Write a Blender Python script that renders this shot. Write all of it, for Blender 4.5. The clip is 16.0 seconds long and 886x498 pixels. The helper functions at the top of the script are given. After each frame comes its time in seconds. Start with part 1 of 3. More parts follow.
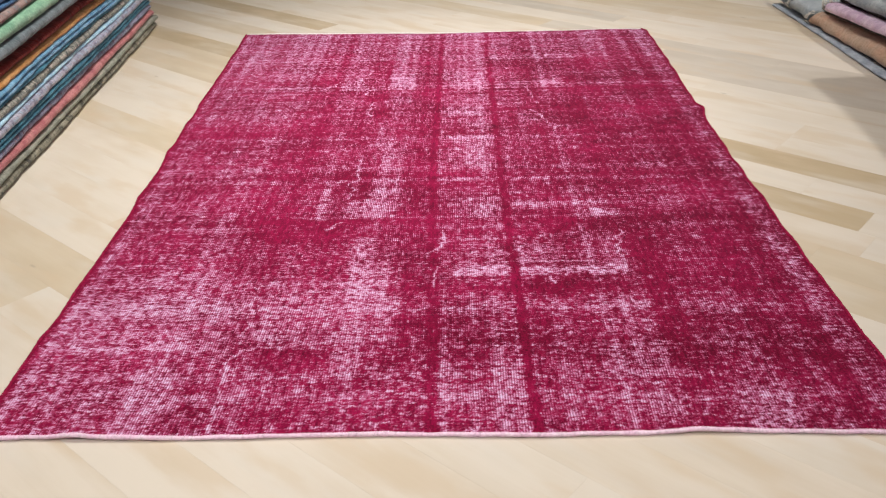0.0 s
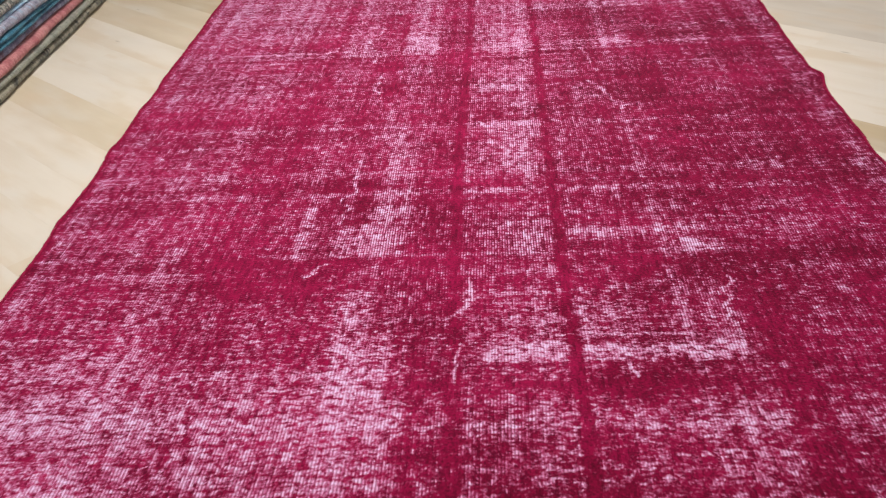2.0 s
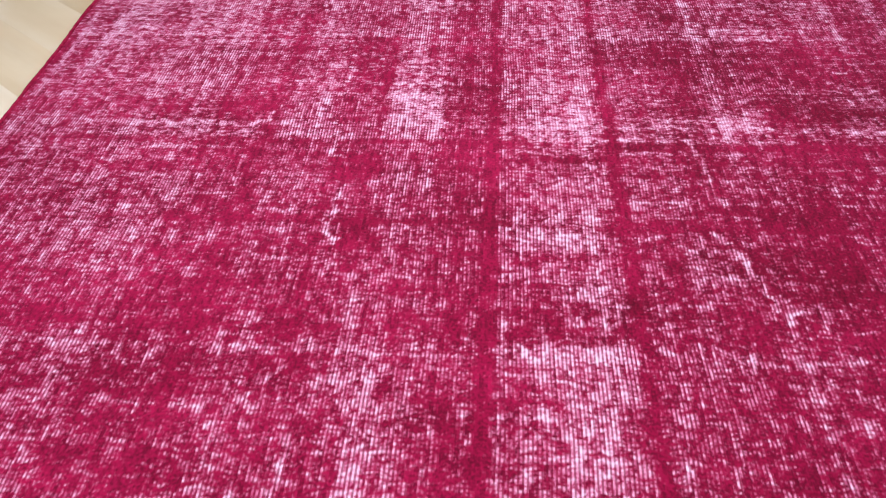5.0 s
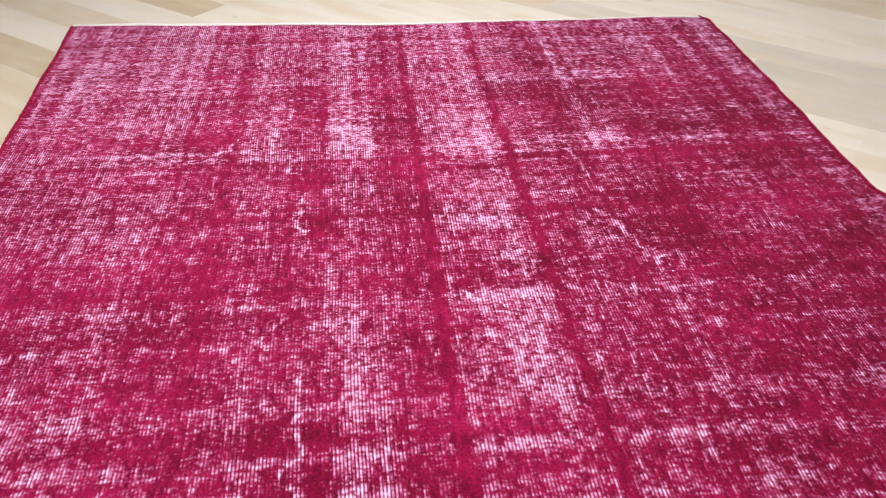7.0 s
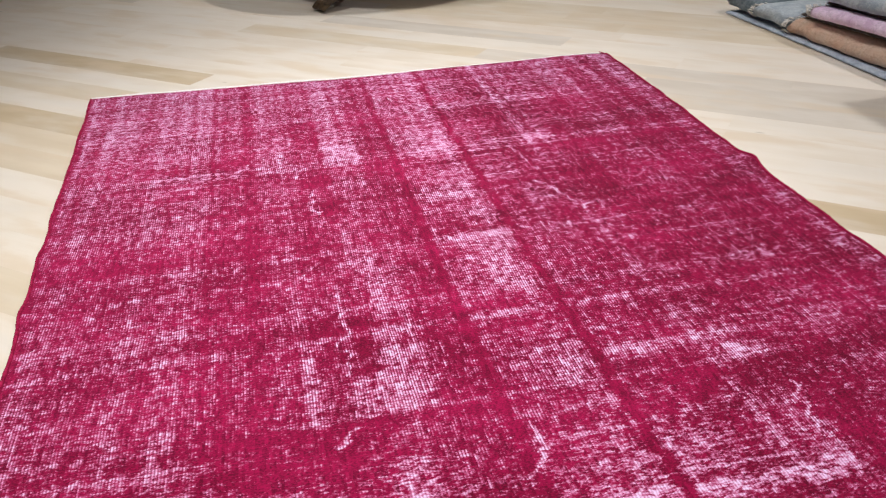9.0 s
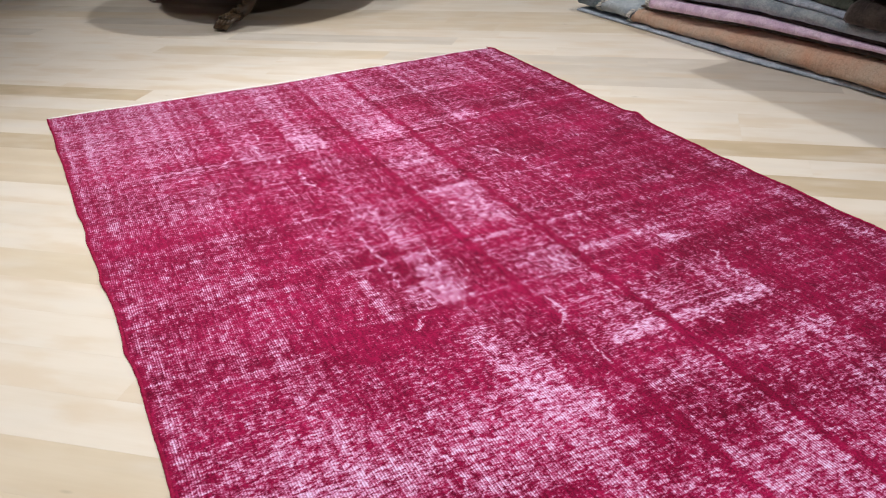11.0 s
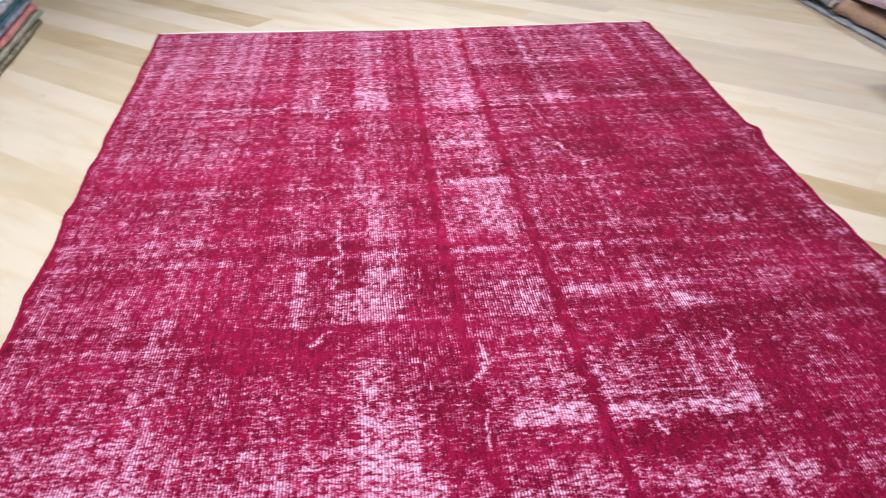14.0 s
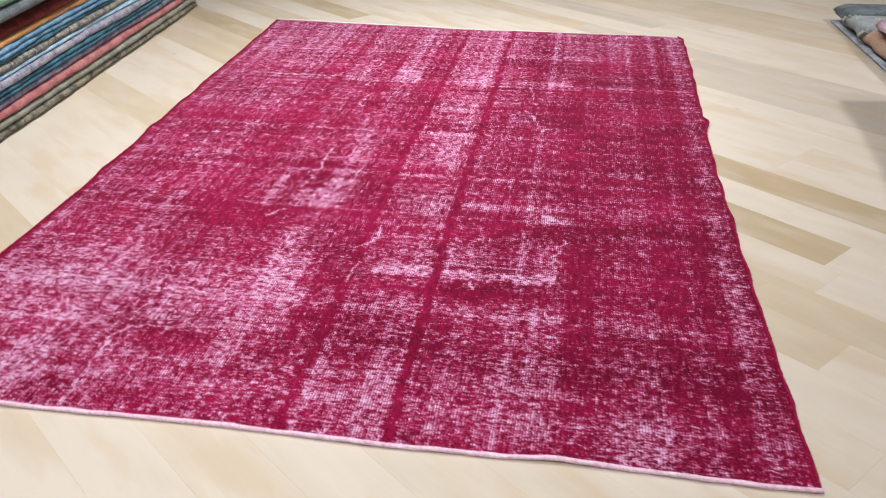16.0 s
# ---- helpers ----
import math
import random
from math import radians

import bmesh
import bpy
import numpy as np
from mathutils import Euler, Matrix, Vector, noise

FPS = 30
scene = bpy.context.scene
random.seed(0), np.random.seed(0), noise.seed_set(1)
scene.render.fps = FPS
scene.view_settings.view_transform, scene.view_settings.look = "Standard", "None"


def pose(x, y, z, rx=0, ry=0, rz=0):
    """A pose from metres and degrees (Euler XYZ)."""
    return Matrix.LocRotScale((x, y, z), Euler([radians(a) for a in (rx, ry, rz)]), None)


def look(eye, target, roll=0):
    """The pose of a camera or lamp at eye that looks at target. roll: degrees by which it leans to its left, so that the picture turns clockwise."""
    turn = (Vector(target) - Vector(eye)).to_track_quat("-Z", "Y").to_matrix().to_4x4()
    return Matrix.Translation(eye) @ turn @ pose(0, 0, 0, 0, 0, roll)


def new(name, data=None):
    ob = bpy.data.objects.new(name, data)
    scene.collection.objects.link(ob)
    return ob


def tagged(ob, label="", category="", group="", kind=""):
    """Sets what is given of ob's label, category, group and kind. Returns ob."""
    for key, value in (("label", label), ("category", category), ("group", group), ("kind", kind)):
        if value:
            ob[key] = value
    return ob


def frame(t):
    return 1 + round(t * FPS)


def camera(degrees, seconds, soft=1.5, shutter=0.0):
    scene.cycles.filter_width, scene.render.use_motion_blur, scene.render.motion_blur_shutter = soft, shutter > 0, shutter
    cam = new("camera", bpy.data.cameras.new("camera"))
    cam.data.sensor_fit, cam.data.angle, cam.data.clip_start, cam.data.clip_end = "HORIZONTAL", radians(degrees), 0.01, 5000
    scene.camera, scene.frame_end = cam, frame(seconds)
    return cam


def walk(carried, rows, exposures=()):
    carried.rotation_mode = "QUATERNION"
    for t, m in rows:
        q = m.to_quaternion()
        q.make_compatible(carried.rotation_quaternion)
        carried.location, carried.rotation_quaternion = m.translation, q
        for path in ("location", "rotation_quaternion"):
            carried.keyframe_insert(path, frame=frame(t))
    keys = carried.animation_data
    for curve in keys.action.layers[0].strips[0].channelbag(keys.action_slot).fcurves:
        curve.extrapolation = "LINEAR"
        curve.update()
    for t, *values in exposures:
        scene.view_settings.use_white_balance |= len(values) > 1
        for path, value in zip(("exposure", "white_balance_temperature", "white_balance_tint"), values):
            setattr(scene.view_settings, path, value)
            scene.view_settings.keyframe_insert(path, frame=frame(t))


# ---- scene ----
cam = camera(53.8, 16.0, soft=1.2, shutter=0.35)

PATH = [
    (0, (1.081, -1.338, 1.159), (1.032, 0.413, 0.195), -1.6),
    (0.5, (1.132, -1.142, 1.127), (1.041, 0.594, 0.139), -1.3),
    (1, (1.153, -0.996, 1.071), (1.008, 0.737, 0.083), -2.3),
    (1.5, (1.12, -0.743, 1.019), (0.961, 0.963, -0.012), -3.8),
    (2, (1.097, -0.554, 0.998), (0.95, 1.119, -0.088), -4.0),
    (2.5, (1.103, -0.262, 0.937), (0.953, 1.36, -0.224), -3.5),
    (3, (1.078, -0.057, 0.921), (0.937, 1.512, -0.311), -1.6),
    (3.5, (1.005, 0.152, 0.903), (0.885, 1.688, -0.373), -1.5),
    (4, (0.965, 0.34, 0.905), (0.851, 1.862, -0.388), -1.9),
    (4.5, (0.983, 0.564, 0.892), (0.858, 2.091, -0.394), -1.9),
    (4.7, (0.993, 0.65, 0.888), (0.864, 2.175, -0.401), -1.7),
    (5.2, (0.981, 0.776, 0.891), (0.89, 2.315, -0.383), -1.0),
    (5.7, (0.931, 0.746, 0.915), (0.936, 2.314, -0.326), 0.2),
    (6.2, (0.875, 0.616, 0.946), (0.988, 2.213, -0.253), 1.1),
    (6.5, (0.853, 0.512, 0.961), (1.012, 2.125, -0.211), 1.3),
    (6.8, (0.849, 0.402, 0.969), (1.024, 2.033, -0.176), 1.0),
    (7, (0.845, 0.336, 0.974), (1.032, 1.974, -0.158), 1.0),
    (7.5, (0.867, 0.149, 0.979), (1.033, 1.822, -0.105), -0.4),
    (8, (0.828, -0.017, 1.005), (0.98, 1.695, -0.019), -1.2),
    (8.5, (0.732, -0.208, 1.009), (0.943, 1.53, 0.041), -1.6),
    (9, (0.651, -0.287, 1.008), (0.989, 1.44, 0.057), -2.3),
    (9.2, (0.589, -0.283, 0.99), (0.981, 1.426, 0.027), -2.4),
    (9.7, (0.448, -0.375, 1.0), (0.965, 1.305, 0.046), -2.9),
    (10.2, (0.27, -0.511, 1.04), (0.893, 1.14, 0.099), -3.2),
    (10.7, (0.118, -0.644, 1.085), (0.812, 0.985, 0.155), -3.2),
    (11, (0.065, -0.703, 1.103), (0.777, 0.919, 0.175), -2.9),
    (11.3, (0.057, -0.734, 1.107), (0.766, 0.888, 0.177), -2.4),
    (11.5, (0.045, -0.748, 1.105), (0.752, 0.873, 0.169), -1.8),
    (12, (0.102, -0.765, 1.098), (0.775, 0.865, 0.154), -0.8),
    (12.5, (0.268, -0.73, 1.078), (0.884, 0.919, 0.129), -1.3),
    (13, (0.418, -0.684, 1.07), (0.963, 0.987, 0.115), -2.1),
    (13.5, (0.634, -0.545, 1.057), (1.069, 1.127, 0.049), 0.0),
    (14, (0.827, -0.524, 1.053), (0.977, 1.188, 0.031), -0.4),
    (14.5, (1.134, -0.646, 1.057), (0.969, 1.064, 0.031), -0.7),
    (15, (1.285, -0.865, 1.059), (1.076, 0.853, 0.057), -0.6),
    (15.5, (1.398, -1.061, 1.097), (1.164, 0.671, 0.125), -0.7),
    (16, (1.53, -1.222, 1.099), (1.25, 0.512, 0.142), -0.1),
]
walk(cam, [(t, look(eye, target, roll)) for t, eye, target, roll in PATH], [
    (0.0, -0.06, 6800, 10), (0.5, -0.12, 6750, 10), (1.0, -0.14, 6700, 10), (2.5, -0.16, 6600, 10), (3.5, 0.0, 6500, 10), (4.5, -0.02, 6450, 10), (7.0, 0.0, 6400, 10),
    (8.5, 0.05, 6400, 10), (11.5, 0.0, 6400, 10), (13.2, 0.0, 6400, 10), (14.0, 0.1, 6400, 10), (14.6, 0.08, 6450, 10), (15.5, 0.1, 6500, 10), (16.0, 0.05, 6500, 10)])

# ---- light: ceiling spots of a showroom, bounced by pale walls ----
world = bpy.data.worlds.new("world")
scene.world = world
world.use_nodes = True
world.node_tree.nodes["Background"].inputs[0].default_value = (1.0, 0.97, 0.92, 1)
world.node_tree.nodes["Background"].inputs[1].default_value = 0.05
CEIL = 2.9


def spot(x, y, tx, ty, watts, cone=110, size=0.05, blend=0.6, tint=(1.0, 0.97, 0.94)):
    data = bpy.data.lights.new("ceiling_spot", "SPOT")
    data.energy, data.spot_size, data.spot_blend, data.shadow_soft_size = watts, radians(cone), blend, size
    data.color = tint
    ob = new("ceiling_spot", data)
    ob.matrix_world = look((x, y, CEIL - 0.06), (tx, ty, 0))
    return ob


spot(0.1, 0.9, 0.2, 0.9, 170, 96, blend=0.9, tint=(1.0, 0.965, 0.90))
spot(1.8, 0.8, 1.7, 0.9, 78, 96, blend=0.9)
spot(0.2, 2.4, 0.3, 2.2, 175, 80, blend=0.9, tint=(1.0, 0.965, 0.91))
spot(1.8, 2.4, 1.7, 2.2, 92, 74, blend=0.9)
spot(4.25, 1.9, 2.75, 2.1, 175, 92, blend=0.8)
spot(0.9, -1.5, 0.9, -0.9, 240, 96, blend=0.9)
spot(0.735, 4.46, 0.6, 4.1, 108, 96, blend=0.8)
spot(1.96, 4.44, 1.8, 4.0, 165, 96, blend=0.8)

# ---- materials ----


def material(name, rough=0.8):
    m = bpy.data.materials.new(name)
    m.use_nodes = True
    b = m.node_tree.nodes["Principled BSDF"]
    b.inputs["Roughness"].default_value = rough
    return m, m.node_tree, b


def node(tree, kind, **values):
    n = tree.nodes.new(kind)
    for key, v in values.items():
        if key == "op":
            n.operation = v
        elif key == "blend":
            n.blend_type = v
        elif key == "data":
            n.data_type = v
        elif key == "attr":
            n.attribute_name = v
        elif key == "dims":
            n.noise_dimensions = v
    return n


def wire(tree, a, b):
    tree.links.new(a, b)


def math_node(tree, op, a, b=None, c=None, clamp=False):
    n = tree.nodes.new("ShaderNodeMath")
    n.operation, n.use_clamp = op, clamp
    for i, v in enumerate((a, b, c)):
        if v is None:
            continue
        if isinstance(v, (int, float)):
            n.inputs[i].default_value = v
        else:
            tree.links.new(v, n.inputs[i])
    return n.outputs[0]


def smooth(tree, v, lo, hi, to_lo=0.0, to_hi=1.0):
    n = tree.nodes.new("ShaderNodeMapRange")
    n.interpolation_type = "SMOOTHSTEP"
    tree.links.new(v, n.inputs[0])
    for i, x in zip((1, 2, 3, 4), (lo, hi, to_lo, to_hi)):
        n.inputs[i].default_value = x
    return n.outputs[0]


def stretched_noise(tree, source, sx, sy, sz=1.0, detail=2.0, rough=0.5, offset=(0, 0, 0), twist=0.0):
    mp = tree.nodes.new("ShaderNodeMapping")
    mp.inputs["Scale"].default_value = (sx, sy, sz)
    mp.inputs["Location"].default_value = offset
    tree.links.new(source, mp.inputs["Vector"])
    n = tree.nodes.new("ShaderNodeTexNoise")
    n.inputs["Scale"].default_value = 1.0
    n.inputs["Detail"].default_value = detail
    n.inputs["Roughness"].default_value = rough
    n.inputs["Distortion"].default_value = twist
    tree.links.new(mp.outputs[0], n.inputs["Vector"])
    return n.outputs["Fac"]


def ramp(tree, v, *stops):
    n = tree.nodes.new("ShaderNodeValToRGB")
    el = n.color_ramp.elements
    while len(el) < len(stops):
        el.new(0.5)
    for e, (p, c) in zip(el, stops):
        e.position, e.color = p, (*c, 1)
    tree.links.new(v, n.inputs[0])
    return n.outputs[0]


def mixed(tree, fac, a, b, blend="MIX"):
    n = tree.nodes.new("ShaderNodeMix")
    n.data_type, n.blend_type = "RGBA", blend
    for i, v in ((0, fac), (6, a), (7, b)):
        if isinstance(v, (int, float)):
            n.inputs[i].default_value = v
        elif isinstance(v, tuple):
            n.inputs[i].default_value = (*v, 1)
        else:
            tree.links.new(v, n.inputs[i])
    return n.outputs[2]


def bump(tree, shader, height, strength, distance):
    n = tree.nodes.new("ShaderNodeBump")
    n.inputs["Strength"].default_value = strength
    n.inputs["Distance"].default_value = distance
    tree.links.new(height, n.inputs["Height"])
    tree.links.new(n.outputs[0], shader.inputs["Normal"])


def object_coords(tree):
    return tree.nodes.new("ShaderNodeTexCoord").outputs["Object"]


WARP, KNOT_ROW = 0.0056, 0.0050


def pile_material():
    """Crimson pile on a grid of knots, shorn down in places to the pale warp threads, which run along y."""
    m, t, b = material("worn_crimson_pile", 0.95)
    co = object_coords(t)
    wear = t.nodes.new("ShaderNodeAttribute")
    wear.attribute_name = "wear"
    wear = wear.outputs["Fac"]
    sep = t.nodes.new("ShaderNodeSeparateXYZ")
    t.links.new(co, sep.inputs[0])
    wob = stretched_noise(t, co, 4, 2.5, detail=1.0, offset=(2, 2, 0))
    x = math_node(t, "MULTIPLY_ADD", wob, 0.020, sep.outputs[0])
    turns = math_node(t, "DIVIDE", x, WARP)
    index = math_node(t, "FLOOR", turns)
    sway = stretched_noise(t, co, 9, 5, detail=1.0, offset=(6, 8, 0))
    lag = t.nodes.new("ShaderNodeTexWhiteNoise")
    lag.noise_dimensions = "1D"
    t.links.new(index, lag.inputs["W"])
    y = math_node(t, "MULTIPLY_ADD", sway, 0.016, sep.outputs[1])
    y = math_node(t, "MULTIPLY_ADD", lag.outputs["Value"], 0.0050, y)
    row_index = math_node(t, "FLOOR", math_node(t, "DIVIDE", y, KNOT_ROW))

    def pair(u, w):
        n = t.nodes.new("ShaderNodeCombineXYZ")
        t.links.new(u, n.inputs[0])
        t.links.new(w, n.inputs[1])
        return n.outputs[0]

    knot = t.nodes.new("ShaderNodeTexWhiteNoise")
    knot.noise_dimensions = "2D"
    t.links.new(pair(index, row_index), knot.inputs["Vector"])
    knot = knot.outputs["Value"]
    dash = stretched_noise(t, pair(math_node(t, "MULTIPLY", index, 0.61), sep.outputs[1]), 1, 24, detail=3.0, rough=0.65)
    curl = stretched_noise(t, co, 45, 45, detail=1.0, offset=(4, 6, 0))
    bent = math_node(t, "MULTIPLY_ADD", curl, 0.016, sep.outputs[1])
    weft = stretched_noise(t, pair(sep.outputs[0], bent), 42, 165, detail=2.0, rough=0.6, offset=(3, 1, 0))
    blob = stretched_noise(t, co, 78, 98, detail=2.5, rough=0.6, offset=(5, 1, 0), twist=1.1)
    clump = stretched_noise(t, co, 24, 30, detail=2.0, offset=(9, 2, 0))
    fleck = stretched_noise(t, co, 200, 260, detail=1.0, rough=0.6, offset=(3, 7, 0))
    streak = stretched_noise(t, co, 5.0, 75, detail=2.0, rough=0.6, offset=(1, 4, 0))
    v = math_node(t, "SUBTRACT", wear, smooth(t, wear, 0.5, 0.95, 0.0, 0.15))
    for n, k in ((knot, 0.12), (clump, 0.36), (fleck, 0.45), (streak, 0.42)):
        v = math_node(t, "ADD", v, math_node(t, "MULTIPLY_ADD", n, k, -k / 2))
    # where whole threads lie bare the wear runs along the warp, elsewhere along the rows of knots
    zone = smooth(t, stretched_noise(t, co, 2.6, 2.2, detail=2.0, offset=(7, 3, 0)), 0.44, 0.62)
    belt = math_node(t, "MULTIPLY", smooth(t, sep.outputs[1], 0.65, 1.05), smooth(t, sep.outputs[1], 1.95, 2.2, 0.68, 0.0))
    zone = math_node(t, "MULTIPLY", zone, smooth(t, sep.outputs[1], 0.55, 0.85, 0.45, 1.0))
    zone = math_node(t, "MAXIMUM", zone, belt)
    for n, lo, hi in ((blob, 1.15, 1.0), (dash, 0.55, 1.30), (weft, 1.30, 1.05)):
        k = math_node(t, "MULTIPLY_ADD", zone, hi - lo, lo)
        v = math_node(t, "MULTIPLY_ADD", math_node(t, "SUBTRACT", n, 0.5), k, v)
    bare = smooth(t, math_node(t, "MULTIPLY_ADD", zone, 0.04, v), 0.28, 0.65)
    heavy = smooth(t, v, 0.62, 1.0)
    wave_x = math_node(t, "SINE", math_node(t, "MULTIPLY", turns, 2 * math.pi))
    thread = smooth(t, wave_x, -0.65, 0.35)
    thread = math_node(t, "MAXIMUM", thread, math_node(t, "MULTIPLY_ADD", zone, -0.55, 0.60))
    show = math_node(t, "MULTIPLY", bare, math_node(t, "MAXIMUM", thread, math_node(t, "MULTIPLY_ADD", heavy, 0.45, math_node(t, "MULTIPLY_ADD", zone, -0.2, 0.30))))
    # the pile's red goes darker towards +x
    red_tone = stretched_noise(t, co, 3.2, 5.0, detail=4.0, rough=0.6, offset=(6, 1, 0))
    red_tone = math_node(t, "ADD", red_tone, smooth(t, sep.outputs[0], 0.3, 1.8, 0.06, -0.09))
    deep = ramp(t, red_tone, (0.3, (0.172, 0.0016, 0.027)), (0.5, (0.255, 0.0032, 0.046)), (0.72, (0.355, 0.007, 0.072)))
    fuzz = ramp(t, math_node(t, "MULTIPLY_ADD", dash, 0.5, math_node(t, "MULTIPLY", fleck, 0.5)), (0.38, (0.42, 0.42, 0.42)), (0.58, (1.10, 1.10, 1.10)))
    deep = mixed(t, 1.0, deep, fuzz, "MULTIPLY")
    # dyed weft between bare threads, its shade painted in as a darker colour
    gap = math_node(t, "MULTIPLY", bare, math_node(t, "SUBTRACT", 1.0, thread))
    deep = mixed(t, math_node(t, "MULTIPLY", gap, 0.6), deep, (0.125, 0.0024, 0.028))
    pale = mixed(t, smooth(t, v, 0.42, 0.92), (0.56, 0.125, 0.300), (0.76, 0.55, 0.83))
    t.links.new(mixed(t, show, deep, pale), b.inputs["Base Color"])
    b.inputs["Sheen Weight"].default_value = 0.10
    b.inputs["Sheen Roughness"].default_value = 0.5
    b.inputs["Sheen Tint"].default_value = (1.0, 0.36, 0.72, 1)
    b.inputs["Specular IOR Level"].default_value = 0.1
    h = math_node(t, "ADD", math_node(t, "MULTIPLY", thread, 0.30), math_node(t, "MULTIPLY", fleck, 0.6))
    bump(t, b, h, 0.35, 0.0015)
    return m


def cloth_material(name, c1, c2, c3=None, scale=1.0, contrast=0.12):
    """Distressed woven wool: two dyes in worn patches, a third colour in scattered motifs."""
    m, t, b = material(name, 0.93)
    co = object_coords(t)
    big = stretched_noise(t, co, 14 * scale, 14 * scale, 14 * scale, detail=4.0, rough=0.65)
    fine = stretched_noise(t, co, 160, 160, 160, detail=2.0)
    v = math_node(t, "ADD", big, math_node(t, "MULTIPLY_ADD", fine, 0.14, -0.07))
    col = ramp(t, v, (0.5 - contrast, c1), (0.5 + contrast, c2))
    if c3:
        motif = stretched_noise(t, co, 9 * scale, 30 * scale, 30 * scale, detail=2.0, offset=(5, 3, 1))
        col = mixed(t, smooth(t, motif, 0.55, 0.62), col, c3)
    vein = stretched_noise(t, co, 30, 16, 30, detail=3.0, rough=0.6, offset=(2, 8, 4))
    gap = math_node(t, "ABSOLUTE", math_node(t, "SUBTRACT", vein, 0.5))
    col = mixed(t, smooth(t, gap, 0.0, 0.025, 0.26, 0.0), col, tuple(0.25 * k for k in c1))
    shade = ramp(t, fine, (0.3, (0.88, 0.88, 0.88)), (0.7, (1.08, 1.08, 1.08)))
    t.links.new(mixed(t, 1.0, col, shade, "MULTIPLY"), b.inputs["Base Color"])
    b.inputs["Sheen Weight"].default_value = 0.15
    b.inputs["Specular IOR Level"].default_value = 0.15
    wrinkle = stretched_noise(t, co, 10, 55, 10, detail=2.0, offset=(1, 2, 6))
    h = math_node(t, "ADD", v, math_node(t, "MULTIPLY", wrinkle, 1.3))
    bump(t, b, h, 0.8, 0.006)
    return m


def plank_material(name, pale, tan, bias):
    m, t, b = material(name, 0.42)
    info = t.nodes.new("ShaderNodeObjectInfo")
    isl = t.nodes.new("ShaderNodeNewGeometry")
    seed = math_node(t, "ADD", info.outputs["Random"], isl.outputs["Random Per Island"])
    co = t.nodes.new("ShaderNodeTexCoord").outputs["Object"]
    shift = t.nodes.new("ShaderNodeCombineXYZ")
    t.links.new(math_node(t, "MULTIPLY", seed, 37.0), shift.inputs[0])
    t.links.new(math_node(t, "MULTIPLY", seed, 91.0), shift.inputs[1])
    add = t.nodes.new("ShaderNodeVectorMath")
    add.operation = "ADD"
    t.links.new(co, add.inputs[0])
    t.links.new(shift.outputs[0], add.inputs[1])
    src = add.outputs[0]
    broad = stretched_noise(t, src, 2.2, 11, detail=3.0, rough=0.55)
    grain = stretched_noise(t, src, 5, 120, detail=5.0, rough=0.65)
    cloud = stretched_noise(t, src, 4.5, 6, detail=2.0, offset=(3, 1, 0))
    v = math_node(t, "MULTIPLY_ADD", broad, 0.9, bias - 0.45)
    v = math_node(t, "ADD", v, math_node(t, "MULTIPLY_ADD", grain, 0.30, -0.15))
    v = math_node(t, "ADD", v, math_node(t, "MULTIPLY_ADD", cloud, 0.55, -0.275))
    v = math_node(t, "ADD", v, math_node(t, "MULTIPLY_ADD", seed, 0.10, -0.05))
    col = ramp(t, v, (0.2, tan), (0.5, tuple((p + q) / 2 for p, q in zip(pale, tan))), (0.75, pale))
    pallor = stretched_noise(t, src, 3.0, 9, detail=3.0, offset=(8, 6, 0))
    col = mixed(t, smooth(t, pallor, 0.45, 0.72, 0.0, 0.45), col, (0.66, 0.63, 0.585))
    blush = stretched_noise(t, src, 2.6, 8, detail=4.0, offset=(2, 9, 0))
    col = mixed(t, smooth(t, blush, 0.50, 0.68, 0.0, 0.55), col, (0.60, 0.49, 0.36))
    knot = t.nodes.new("ShaderNodeTexVoronoi")
    mp = t.nodes.new("ShaderNodeMapping")
    mp.inputs["Scale"].default_value = (2.2, 7.0, 1.0)
    t.links.new(src, mp.inputs["Vector"])
    t.links.new(mp.outputs[0], knot.inputs["Vector"])
    knot.inputs["Scale"].default_value = 1.0
    spots = smooth(t, knot.outputs["Distance"], 0.015, 0.05, 0.5, 0.0)
    col = mixed(t, spots, col, (0.30, 0.25, 0.19))
    t.links.new(col, b.inputs["Base Color"])
    r = math_node(t, "MULTIPLY_ADD", grain, 0.2, 0.36)
    t.links.new(r, b.inputs["Roughness"])
    b.inputs["Specular IOR Level"].default_value = 0.5
    bump(t, b, grain, 0.12, 0.001)
    return m


def plaster_material(name, colour):
    m, t, b = material(name, 0.9)
    co = object_coords(t)
    n = stretched_noise(t, co, 3, 3, 3, detail=6.0, rough=0.6)
    lo = tuple(c * 0.92 for c in colour)
    t.links.new(ramp(t, n, (0.3, lo), (0.7, colour)), b.inputs["Base Color"])
    bump(t, b, n, 0.2, 0.01)
    return m


def dark_wood_material(name="dark_carved_wood", high=(0.085, 0.055, 0.030), rough=0.4):
    m, t, b = material(name, rough)
    co = object_coords(t)
    n = stretched_noise(t, co, 12, 12, 60, detail=4.0)
    t.links.new(ramp(t, n, (0.3, (0.022, 0.013, 0.008)), (0.7, high)), b.inputs["Base Color"])
    bump(t, b, n, 0.3, 0.004)
    return m


